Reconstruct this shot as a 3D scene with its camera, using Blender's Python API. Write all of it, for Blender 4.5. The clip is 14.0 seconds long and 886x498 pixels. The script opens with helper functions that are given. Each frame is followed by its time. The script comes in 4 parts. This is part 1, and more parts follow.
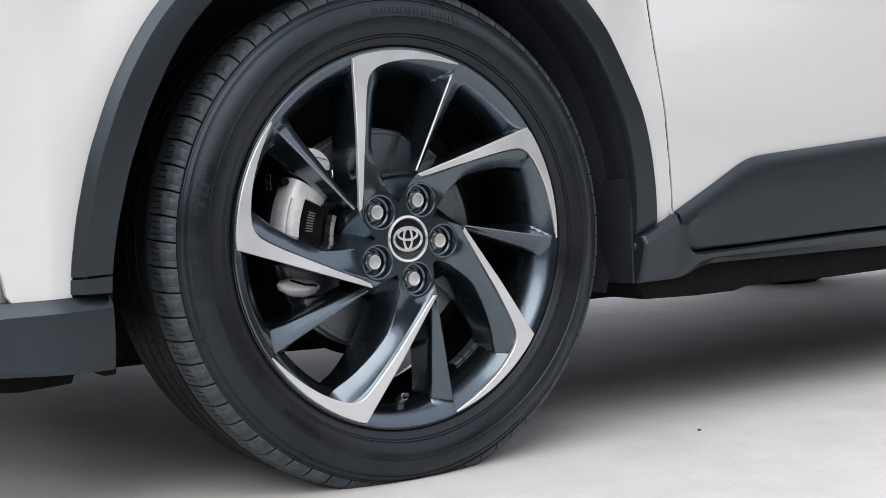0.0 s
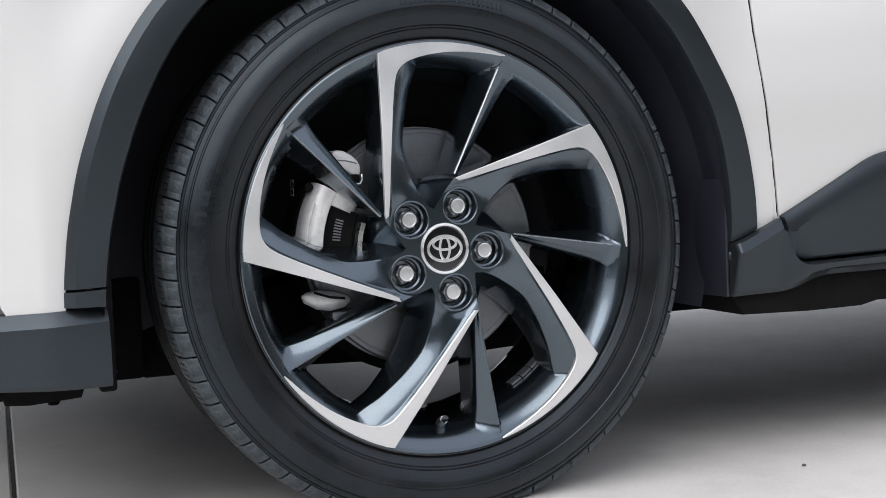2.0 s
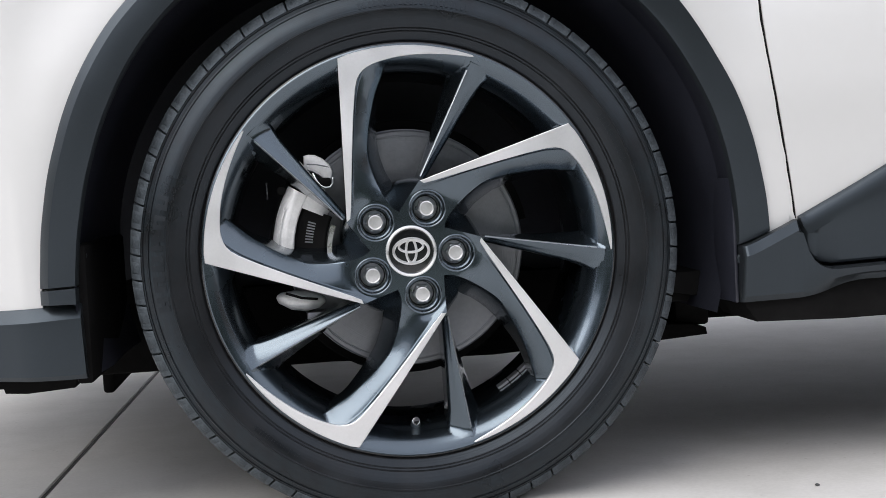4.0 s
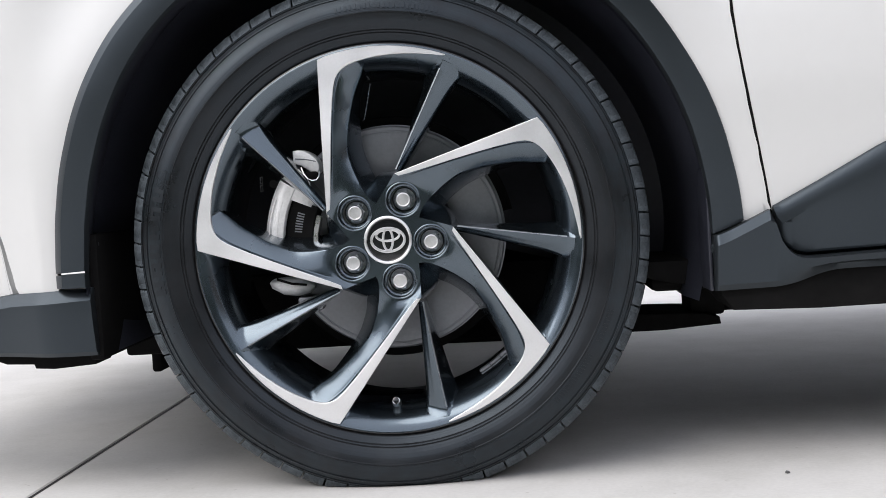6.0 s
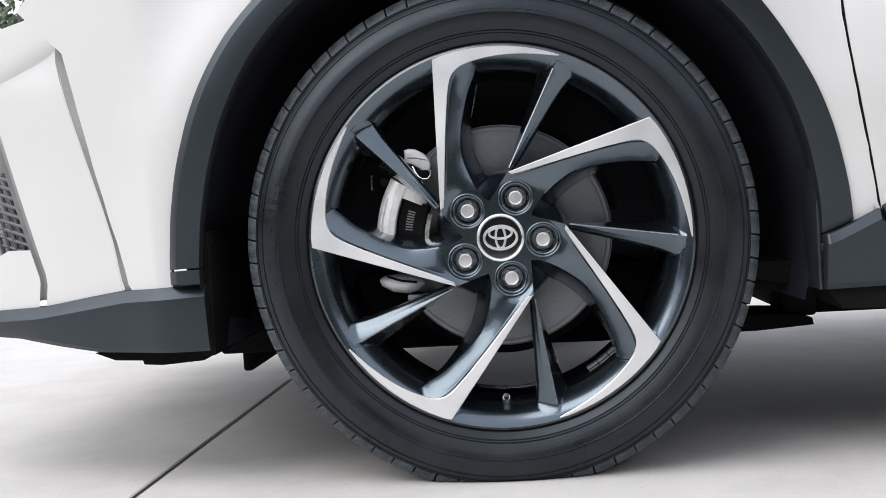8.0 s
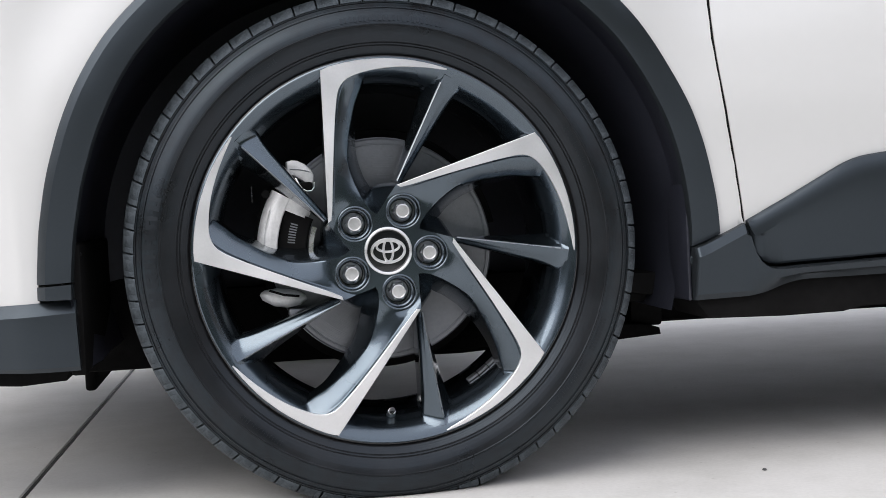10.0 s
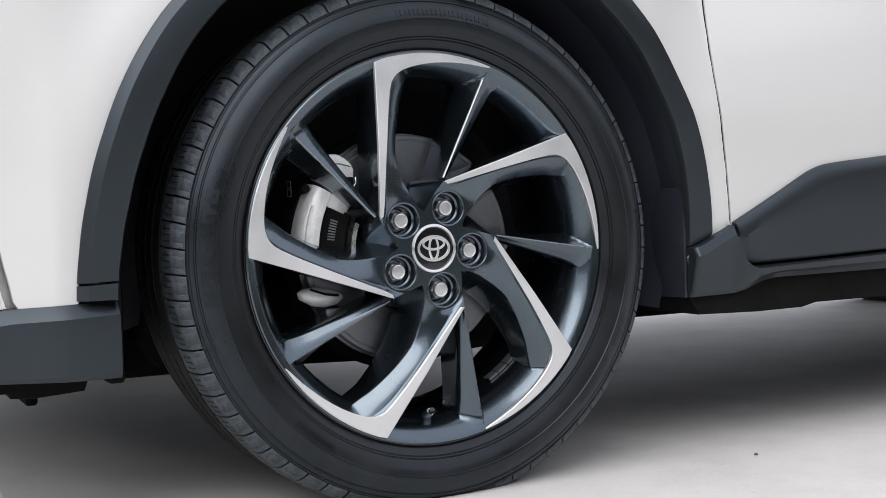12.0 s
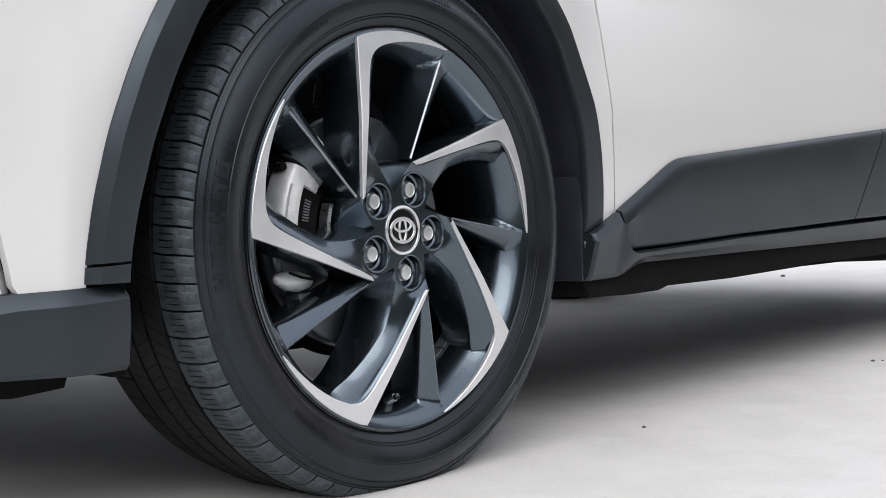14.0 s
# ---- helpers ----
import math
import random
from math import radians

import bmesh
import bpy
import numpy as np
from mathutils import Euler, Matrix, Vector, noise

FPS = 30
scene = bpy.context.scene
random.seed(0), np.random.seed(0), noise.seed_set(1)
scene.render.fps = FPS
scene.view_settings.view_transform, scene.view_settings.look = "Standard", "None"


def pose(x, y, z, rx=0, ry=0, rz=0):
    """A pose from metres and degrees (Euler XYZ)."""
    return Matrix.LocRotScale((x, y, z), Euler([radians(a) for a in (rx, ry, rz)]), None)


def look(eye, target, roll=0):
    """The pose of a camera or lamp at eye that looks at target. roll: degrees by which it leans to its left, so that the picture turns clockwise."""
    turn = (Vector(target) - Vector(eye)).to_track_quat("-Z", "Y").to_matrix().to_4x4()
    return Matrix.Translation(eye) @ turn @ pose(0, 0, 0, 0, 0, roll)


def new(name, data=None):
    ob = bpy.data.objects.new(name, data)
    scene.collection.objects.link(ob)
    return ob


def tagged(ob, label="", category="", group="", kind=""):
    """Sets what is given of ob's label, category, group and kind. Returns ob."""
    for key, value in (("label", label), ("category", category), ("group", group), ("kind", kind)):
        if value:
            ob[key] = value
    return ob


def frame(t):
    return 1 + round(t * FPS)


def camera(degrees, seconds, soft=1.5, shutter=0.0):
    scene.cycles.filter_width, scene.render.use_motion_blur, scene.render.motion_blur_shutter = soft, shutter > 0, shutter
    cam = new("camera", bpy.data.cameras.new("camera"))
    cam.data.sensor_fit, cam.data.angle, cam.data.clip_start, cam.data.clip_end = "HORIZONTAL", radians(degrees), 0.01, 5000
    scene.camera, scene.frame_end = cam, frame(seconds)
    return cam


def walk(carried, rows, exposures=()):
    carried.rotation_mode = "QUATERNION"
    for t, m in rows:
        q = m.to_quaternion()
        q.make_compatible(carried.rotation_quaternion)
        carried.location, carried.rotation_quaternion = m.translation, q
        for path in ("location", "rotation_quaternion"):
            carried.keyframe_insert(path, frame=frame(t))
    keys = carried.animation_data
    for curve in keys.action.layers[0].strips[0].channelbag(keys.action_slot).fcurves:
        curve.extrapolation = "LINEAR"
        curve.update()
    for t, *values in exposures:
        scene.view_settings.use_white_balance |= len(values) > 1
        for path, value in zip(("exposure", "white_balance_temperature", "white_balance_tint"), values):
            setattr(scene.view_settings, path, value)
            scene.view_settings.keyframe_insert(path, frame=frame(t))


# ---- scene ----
cam = camera(38.7, 14.0, soft=0.7)
PATH = [
    (0, (-0.908, -1.472, 0.405), (0.19, 0.196, 0.3), -2.1),
    (0.5, (-0.842, -1.469, 0.402), (0.188, 0.243, 0.3), -2.2),
    (1, (-0.756, -1.466, 0.399), (0.199, 0.289, 0.298), -2.3),
    (1.5, (-0.679, -1.468, 0.404), (0.164, 0.342, 0.3), -2.4),
    (2, (-0.56, -1.481, 0.422), (0.146, 0.386, 0.305), -2.4),
    (2.5, (-0.44, -1.5, 0.424), (0.157, 0.405, 0.309), -2.5),
    (3, (-0.329, -1.528, 0.422), (0.158, 0.408, 0.307), -2.6),
    (3.5, (-0.254, -1.548, 0.431), (0.106, 0.415, 0.306), -2.8),
    (4, (-0.129, -1.583, 0.42), (0.084, 0.402, 0.307), -3.0),
    (4.2, (-0.081, -1.602, 0.407), (0.082, 0.389, 0.306), -3.0),
    (6.3, (0.168, -1.685, 0.396), (0.031, 0.307, 0.294), -3.3),
    (6.5, (0.167, -1.69, 0.39), (0.017, 0.302, 0.296), -3.2),
    (7, (0.135, -1.699, 0.393), (-0.012, 0.293, 0.294), -3.3),
    (7.5, (0.09, -1.701, 0.399), (-0.048, 0.291, 0.296), -3.2),
    (8, (0.023, -1.707, 0.387), (-0.096, 0.288, 0.307), -3.2),
    (8.5, (-0.005, -1.709, 0.405), (-0.068, 0.288, 0.316), -3.0),
    (9, (-0.03, -1.702, 0.425), (0.029, 0.294, 0.32), -2.9),
    (9.2, (-0.058, -1.698, 0.422), (0.055, 0.296, 0.321), -2.9),
    (11.3, (-0.501, -1.613, 0.371), (0.138, 0.281, 0.311), -2.3),
    (11.5, (-0.574, -1.578, 0.377), (0.136, 0.29, 0.306), -2.2),
    (12, (-0.735, -1.501, 0.392), (0.16, 0.286, 0.316), -1.9),
    (12.5, (-0.852, -1.45, 0.375), (0.182, 0.26, 0.302), -1.8),
    (13, (-1.012, -1.366, 0.366), (0.2, 0.223, 0.296), -1.7),
    (13.5, (-1.123, -1.262, 0.375), (0.237, 0.203, 0.3), -1.5),
    (14, (-1.184, -1.139, 0.365), (0.303, 0.196, 0.291), -1.4),
]
walk(cam, [(t, look(eye, target, roll)) for t, eye, target, roll in PATH],
     [(0.0, 0.22), (2.0, 0.24), (4.0, 0.31), (7.5, 0.36), (9.0, 0.34), (12.0, 0.24), (14.0, 0.20)])

# ---- world and light: a bright overcast day ----
world = bpy.data.worlds.new("overcast_sky")
scene.world = world
world.use_nodes = True
wn, wl = world.node_tree.nodes, world.node_tree.links
sky = wn.new("ShaderNodeTexSky")
sky.sky_type, sky.sun_disc = "NISHITA", False
sky.sun_elevation, sky.sun_rotation = radians(50), radians(228)
sky.dust_density, sky.ozone_density = 3.0, 1.0
cloud = wn.new("ShaderNodeMix")
cloud.data_type = "RGBA"
cloud.inputs["Factor"].default_value = 0.72
cloud.inputs["B"].default_value = (10.1, 10.2, 11.1, 1)
wl.new(sky.outputs["Color"], cloud.inputs["A"])
wl.new(cloud.outputs["Result"], wn["Background"].inputs["Color"])
wn["Background"].inputs["Strength"].default_value = 0.115
sun_data = bpy.data.lights.new("sun", "SUN")
sun_data.energy, sun_data.angle, sun_data.color = 1.6, radians(58), (1.0, 0.985, 0.965)
sun = new("sun", sun_data)
sun.matrix_world = look((-3.0, -1.75, 4.1), (0, 0, 0))

# ---- materials ----


def material(name, color, rough=0.5, metal=0.0, coat=0.0, coat_rough=0.05, vary=0.1, scale=8.0, fine=120.0, bump=0.0,
             bump_scale=200.0, rough_vary=0.1, tint=None, spec=0.5):
    m = bpy.data.materials.new(name)
    m.use_nodes = True
    n, l = m.node_tree.nodes, m.node_tree.links
    b = n["Principled BSDF"]
    b.inputs["Metallic"].default_value, b.inputs["Roughness"].default_value = metal, rough
    b.inputs["Coat Weight"].default_value, b.inputs["Coat Roughness"].default_value = coat, coat_rough
    b.inputs["Specular IOR Level"].default_value = spec
    tc = n.new("ShaderNodeTexCoord")
    big, small = n.new("ShaderNodeTexNoise"), n.new("ShaderNodeTexNoise")
    big.inputs["Scale"].default_value, small.inputs["Scale"].default_value = scale, fine
    big.inputs["Detail"].default_value, small.inputs["Detail"].default_value = 5, 3
    l.new(tc.outputs["Object"], big.inputs["Vector"]), l.new(tc.outputs["Object"], small.inputs["Vector"])
    add = n.new("ShaderNodeMath")
    add.operation = "MULTIPLY_ADD"
    add.inputs[1].default_value = 0.45
    l.new(small.outputs["Fac"], add.inputs[0]), l.new(big.outputs["Fac"], add.inputs[2])
    ramp = n.new("ShaderNodeValToRGB")
    ramp.color_ramp.elements[0].position, ramp.color_ramp.elements[1].position = 0.45, 1.0
    lo = [c * (1 - vary) for c in color]
    hi = [min(1, c * (1 + vary)) for c in (tint or color)]
    ramp.color_ramp.elements[0].color, ramp.color_ramp.elements[1].color = (*lo, 1), (*hi, 1)
    l.new(add.outputs[0], ramp.inputs["Fac"]), l.new(ramp.outputs["Color"], b.inputs["Base Color"])
    if rough_vary:
        mr = n.new("ShaderNodeMapRange")
        mr.inputs["To Min"].default_value, mr.inputs["To Max"].default_value = max(0.02, rough - rough_vary), min(1, rough + rough_vary)
        mr.inputs["From Min"].default_value, mr.inputs["From Max"].default_value = 0.3, 0.7
        l.new(big.outputs["Fac"], mr.inputs["Value"]), l.new(mr.outputs["Result"], b.inputs["Roughness"])
    if bump:
        bt, bp = n.new("ShaderNodeTexNoise"), n.new("ShaderNodeBump")
        bt.inputs["Scale"].default_value, bt.inputs["Detail"].default_value = bump_scale, 4
        bp.inputs["Strength"].default_value, bp.inputs["Distance"].default_value = bump, 0.001
        l.new(tc.outputs["Object"], bt.inputs["Vector"])
        l.new(bt.outputs["Fac"], bp.inputs["Height"]), l.new(bp.outputs["Normal"], b.inputs["Normal"])
    return m


WHITE = material("white_car_paint", (0.735, 0.732, 0.722), 0.35, 0, 0.6, 0.14, 0.012, 1.2, 60, 0, rough_vary=0.03)
PLASTIC = material("dark_grey_textured_plastic", (0.0185, 0.0215, 0.0240), 0.36, 0, 0, spec=0.62, vary=0.12, scale=5, fine=220, bump=0.12, bump_scale=900, rough_vary=0.06)
RUBBER = material("tyre_rubber", (0.0100, 0.0090, 0.0090), 0.33, 0, 0, 0.2, vary=0.35, scale=14, fine=160, bump=0.12, bump_scale=500,
                  rough_vary=0.08, tint=(0.0120, 0.0108, 0.0108), spec=0.45)
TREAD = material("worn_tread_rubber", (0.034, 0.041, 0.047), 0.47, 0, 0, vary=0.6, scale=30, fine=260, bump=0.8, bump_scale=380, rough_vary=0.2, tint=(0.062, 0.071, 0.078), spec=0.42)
GREY = material("dark_grey_wheel_paint", (0.098, 0.125, 0.150), 0.25, 0.95, 0.7, 0.06, 0.08, 10, 300, 0, rough_vary=0.05)
MACHINED = material("machined_aluminium", (0.90, 0.90, 0.905), 0.46, 0.85, 0.3, 0.12, 0.05, 10, 400, 0.06, 800, rough_vary=0.06)
CHROME = material("chromed_steel", (0.80, 0.81, 0.82), 0.3, 1.0, 0, vary=0.12, scale=60, fine=300, rough_vary=0.08)
SATIN = material("satin_chrome", (0.88, 0.88, 0.885), 0.33, 0.85, 0, vary=0.08, scale=60, fine=300, rough_vary=0.06)
IRON = material("brake_disc_iron", (0.27, 0.28, 0.30), 0.42, 0.75, 0, vary=0.15, scale=20, fine=200, bump=0.1, bump_scale=300)
MOULDED = material("matte_moulded_rubber", (0.0070, 0.0066, 0.0068), 0.40, vary=0.3, scale=40, fine=200, spec=0.52)
CAST = material("silver_cast_metal", (0.86, 0.86, 0.855), 0.42, 0.25, 0, vary=0.15, scale=55, fine=300, bump=0.35, bump_scale=180)
BLACK = material("black_liner_plastic", (0.028, 0.030, 0.042), 0.45, 0, 0, vary=0.3, scale=6, fine=100, bump=0.2, bump_scale=300, spec=0.5)
# Darker than TREAD: the shade on the inner ribs is put into the colour.
RIBS = material("shade_darkened_rubber", (0.0085, 0.0090, 0.0095), 0.6, 0, 0, vary=0.4, scale=24, fine=260, bump=0.8, bump_scale=340, tint=(0.014, 0.015, 0.016), spec=0.25)
UNDER = material("underbody_coating", (0.010, 0.0098, 0.0098), 0.8, 0, 0, vary=0.4, scale=9, fine=80, bump=0.4, bump_scale=200, spec=0.06)
# Paler than the fins: the glint on their ridges is painted in.
EDGE = material("fin_glint_grey", (0.34, 0.36, 0.38), 0.3, 0.9, 0, vary=0.25, scale=40, fine=200)
GLOSS = material("black_gloss_badge", (0.015, 0.016, 0.018), 0.15, 0.2, 0.6, vary=0.05, rough_vary=0.02)
# White paint inside the air slots, its shade put in as grey.
GROOVE = material("shade_grey_slot_paint", (0.42, 0.42, 0.42), 0.5, 0, 0, vary=0.1, scale=12, fine=150)
GRILLE = material("dark_grille_plastic", (0.10, 0.10, 0.105), 0.5, vary=0.2, scale=12, fine=150)
GLASS = material("tinted_car_glass", (0.02, 0.025, 0.028), 0.05, 0, 0.5, vary=0.05, rough_vary=0.01)
LEAF = material("shrub_leaves", (0.05, 0.085, 0.045), 0.6, 0, 0, vary=0.5, scale=4, fine=40, tint=(0.09, 0.12, 0.07))
PEBBLE = material("grey_pebble_stone", (0.10, 0.10, 0.10), 0.8, vary=0.3, scale=60, fine=300)
BARK = material("bark", (0.12, 0.09, 0.07), 0.8, vary=0.4, scale=20, fine=120, bump=0.6, bump_scale=60)

# machined lines round the wheel face and the disc: fine concentric turning marks
for mat, amount, fineness in ((MACHINED, 0.10, 700), (IRON, 0.35, 700), (RUBBER, 0.32, 480)):
    n, l = mat.node_tree.nodes, mat.node_tree.links
    tc, sep = n.new("ShaderNodeTexCoord"), n.new("ShaderNodeSeparateXYZ")
    l.new(tc.outputs["Object"], sep.inputs[0])
    comb, ln, wv, bp = n.new("ShaderNodeCombineXYZ"), n.new("ShaderNodeVectorMath"), n.new("ShaderNodeTexNoise"), n.new("ShaderNodeBump")
    ln.operation = "LENGTH"
    l.new(sep.outputs["X"], comb.inputs["X"]), l.new(sep.outputs["Z"], comb.inputs["Y"]), l.new(comb.outputs[0], ln.inputs[0])
    wv.noise_dimensions = "1D"
    wv.inputs["Scale"].default_value, wv.inputs["Detail"].default_value = fineness, 3
    l.new(ln.outputs["Value"], wv.inputs["W"])
    bp.inputs["Strength"].default_value, bp.inputs["Distance"].default_value = amount, 0.0006
    l.new(wv.outputs["Fac"], bp.inputs["Height"]), l.new(bp.outputs["Normal"], n["Principled BSDF"].inputs["Normal"])

# The blue of the sky's sheen is put into the specular tint.
for mat in (RUBBER, TREAD, PLASTIC, MOULDED):
    mat.node_tree.nodes["Principled BSDF"].inputs["Specular Tint"].default_value = (0.72, 0.86, 1.0, 1)

# sky sheen painted on the outer sidewall, with dust film and streaks of wear
n, l = RUBBER.node_tree.nodes, RUBBER.node_tree.links
tc, sep, comb, ln = n.new("ShaderNodeTexCoord"), n.new("ShaderNodeSeparateXYZ"), n.new("ShaderNodeCombineXYZ"), n.new("ShaderNodeVectorMath")
ln.operation = "LENGTH"
l.new(tc.outputs["Object"], sep.inputs[0])
l.new(sep.outputs["X"], comb.inputs["X"]), l.new(sep.outputs["Z"], comb.inputs["Y"]), l.new(comb.outputs[0], ln.inputs[0])
zone = n.new("ShaderNodeValToRGB")
zone.color_ramp.elements[0].position, zone.color_ramp.elements[1].position = 0.0, 1.0
zone.color_ramp.elements[0].color, zone.color_ramp.elements[1].color = (0.15, 0.15, 0.15, 1), (0.9, 0.9, 0.9, 1)
for at, level in ((0.10, 0.15), (0.30, 0.15), (0.33, 0.3), (0.45, 0.2), (0.48, 0.6), (0.80, 0.8)):
    zone.color_ramp.elements.new(at).color = (level, level, level, 1)
span = n.new("ShaderNodeMapRange")
span.inputs["From Min"].default_value, span.inputs["From Max"].default_value = 0.260, 0.345
l.new(ln.outputs["Value"], span.inputs["Value"]), l.new(span.outputs["Result"], zone.inputs["Fac"])
blot = n.new("ShaderNodeTexNoise")
blot.inputs["Scale"].default_value, blot.inputs["Detail"].default_value, blot.inputs["Roughness"].default_value = 38, 8, 0.72
l.new(tc.outputs["Object"], blot.inputs["Vector"])
cut = n.new("ShaderNodeMapRange")
cut.inputs["From Min"].default_value, cut.inputs["From Max"].default_value = 0.36, 0.66
l.new(blot.outputs["Fac"], cut.inputs["Value"])
turn, arc, streak, thin, both, amount = n.new("ShaderNodeMath"), n.new("ShaderNodeCombineXYZ"), n.new("ShaderNodeTexNoise"), n.new("ShaderNodeMapRange"), n.new("ShaderNodeMath"), n.new("ShaderNodeMath")
turn.operation, both.operation, amount.operation = "ARCTAN2", "ADD", "MULTIPLY"
l.new(sep.outputs["Z"], turn.inputs[0]), l.new(sep.outputs["X"], turn.inputs[1])
l.new(turn.outputs[0], arc.inputs["Y"]), l.new(ln.outputs["Value"], arc.inputs["X"])
stretch = n.new("ShaderNodeVectorMath")
stretch.operation = "MULTIPLY"
stretch.inputs[1].default_value = (620, 7, 1)
l.new(arc.outputs[0], stretch.inputs[0]), l.new(stretch.outputs["Vector"], streak.inputs["Vector"])
streak.inputs["Scale"].default_value, streak.inputs["Detail"].default_value = 1.0, 4
thin.inputs["From Min"].default_value, thin.inputs["From Max"].default_value = 0.56, 0.74
l.new(streak.outputs["Fac"], thin.inputs["Value"])
l.new(thin.outputs["Result"], both.inputs[0]), l.new(cut.outputs["Result"], both.inputs[1])
l.new(zone.outputs["Color"], amount.inputs[0]), l.new(both.outputs[0], amount.inputs[1])
dust_sheen = n.new("ShaderNodeMix")
dust_sheen.data_type = "RGBA"
dust_sheen.inputs["B"].default_value = (0.017, 0.023, 0.027, 1)
shader = n["Principled BSDF"]
l.new(shader.inputs["Base Color"].links[0].from_socket, dust_sheen.inputs["A"])
l.new(amount.outputs[0], dust_sheen.inputs["Factor"]), l.new(dust_sheen.outputs["Result"], shader.inputs["Base Color"])


def concrete():
    m = bpy.data.materials.new("pale_brushed_concrete")
    m.use_nodes = True
    n, l = m.node_tree.nodes, m.node_tree.links
    b = n["Principled BSDF"]
    tc = n.new("ShaderNodeTexCoord")

    def tex(scale, detail, rough=0.55):
        t = n.new("ShaderNodeTexNoise")
        t.inputs["Scale"].default_value, t.inputs["Detail"].default_value, t.inputs["Roughness"].default_value = scale, detail, rough
        l.new(tc.outputs["Object"], t.inputs["Vector"])
        return t

    def ramp(src, a, c, p0=0.3, p1=0.7):
        r = n.new("ShaderNodeValToRGB")
        r.color_ramp.elements[0].position, r.color_ramp.elements[1].position = p0, p1
        r.color_ramp.elements[0].color, r.color_ramp.elements[1].color = (*a, 1), (*c, 1)
        l.new(src.outputs["Fac"], r.inputs["Fac"])
        return r

    def mul(a, c):
        x = n.new("ShaderNodeMix")
        x.data_type, x.blend_type = "RGBA", "MULTIPLY"
        x.inputs["Factor"].default_value = 1
        l.new(a, x.inputs["A"]), l.new(c, x.inputs["B"])
        return x.outputs["Result"]

    base = ramp(tex(1.1, 6), (0.575, 0.560, 0.540), (0.655, 0.643, 0.625))
    stain = ramp(tex(5.5, 8, 0.7), (0.90, 0.90, 0.89), (1.03, 1.03, 1.03), 0.32, 0.6)
    grain = ramp(tex(160, 3), (0.965, 0.965, 0.965), (1.02, 1.02, 1.02), 0.35, 0.65)
    speck = n.new("ShaderNodeTexVoronoi")
    speck.inputs["Scale"].default_value = 26
    l.new(tc.outputs["Object"], speck.inputs["Vector"])
    sr = n.new("ShaderNodeValToRGB")
    sr.color_ramp.elements[0].position, sr.color_ramp.elements[1].position = 0.03, 0.075
    sr.color_ramp.elements[0].color, sr.color_ramp.elements[1].color = (0.8, 0.79, 0.78, 1), (1, 1, 1, 1)
    l.new(speck.outputs["Distance"], sr.inputs["Fac"])
    l.new(mul(mul(mul(base.outputs["Color"], stain.outputs["Color"]), grain.outputs["Color"]), sr.outputs["Color"]), b.inputs["Base Color"])
    b.inputs["Roughness"].default_value = 0.75
    bp = n.new("ShaderNodeBump")
    bp.inputs["Strength"].default_value, bp.inputs["Distance"].default_value = 0.14, 0.0015
    l.new(tex(230, 5).outputs["Fac"], bp.inputs["Height"]), l.new(bp.outputs["Normal"], b.inputs["Normal"])
    return m


CONCRETE = concrete()

# ---- builders ----
WORLD = {}


def mesh_of(name, bm, mat, smooth=35):
    me = bpy.data.meshes.new(name)
    bmesh.ops.recalc_face_normals(bm, faces=bm.faces)
    bm.to_mesh(me)
    bm.free()
    me.materials.append(mat)
    if smooth:
        me.shade_smooth()
        me.set_sharp_from_angle(angle=radians(smooth))
    return me


def put(ob, parent, m):
    WORLD[ob.name] = m
    if parent is None:
        ob.matrix_basis = m
    else:
        ob.parent = parent
        ob.matrix_basis = WORLD[parent.name].inverted() @ m
    return ob


def part(name, bm, mat, parent, label="", m=Matrix(), smooth=35):
    """One mesh object under a thing or a part; m is its pose in the world."""
    me = bm if isinstance(bm, bpy.types.Mesh) else mesh_of(name, bm, mat, smooth)
    ob = put(new(name, me), parent, m)
    return tagged(ob, label) if label else ob


def from_grid(rows, close_u=False, close_v=False):
    """A sheet of quads over rows of points."""
    bm = bmesh.new()
    vs = [[bm.verts.new(p) for p in r] for r in rows]
    nu, nv = len(vs), len(vs[0])
    for i in range(nu if close_u else nu - 1):
        for j in range(nv if close_v else nv - 1):
            a, b, c, d = vs[i][j], vs[(i + 1) % nu][j], vs[(i + 1) % nu][(j + 1) % nv], vs[i][(j + 1) % nv]
            if len({a, b, c, d}) == 4:
                bm.faces.new((a, b, c, d))
    return bm


def lathe(profile, seg=96, a0=0.0, a1=360.0, close=False):
    """Turns a profile of (radius, y) about the y axis."""
    full = abs(a1 - a0) >= 360
    angles = [radians(a0 + (a1 - a0) * i / seg) for i in range(seg if full else seg + 1)]
    return from_grid([[(r * math.cos(a), y, r * math.sin(a)) for r, y in profile] for a in angles], full, close)


def slab(outline, y0, y1, bevel=0.0, top=None):
    """A plate: an outline of (x, z) from y0 (front) to y1 (back), its front edge bevelled. top(x, z) shifts the front."""
    bm = bmesh.new()
    f = bm.faces.new([bm.verts.new((x, y0, z)) for x, z in outline])
    back = bmesh.ops.extrude_face_region(bm, geom=[f])
    moved = [v for v in back["geom"] if isinstance(v, bmesh.types.BMVert)]
    for v in moved:
        v.co.y = y1
    front = [e for e in bm.edges if all(abs(v.co.y - y0) < 1e-6 for v in e.verts)]
    if bevel:
        bmesh.ops.bevel(bm, geom=front, offset=bevel, segments=2, affect="EDGES", profile=0.5)
    bmesh.ops.triangulate(bm, faces=[f for f in bm.faces if len(f.verts) > 4])
    if top:
        for v in bm.verts:
            v.co.y += top(v.co.x, v.co.z)
    return bm


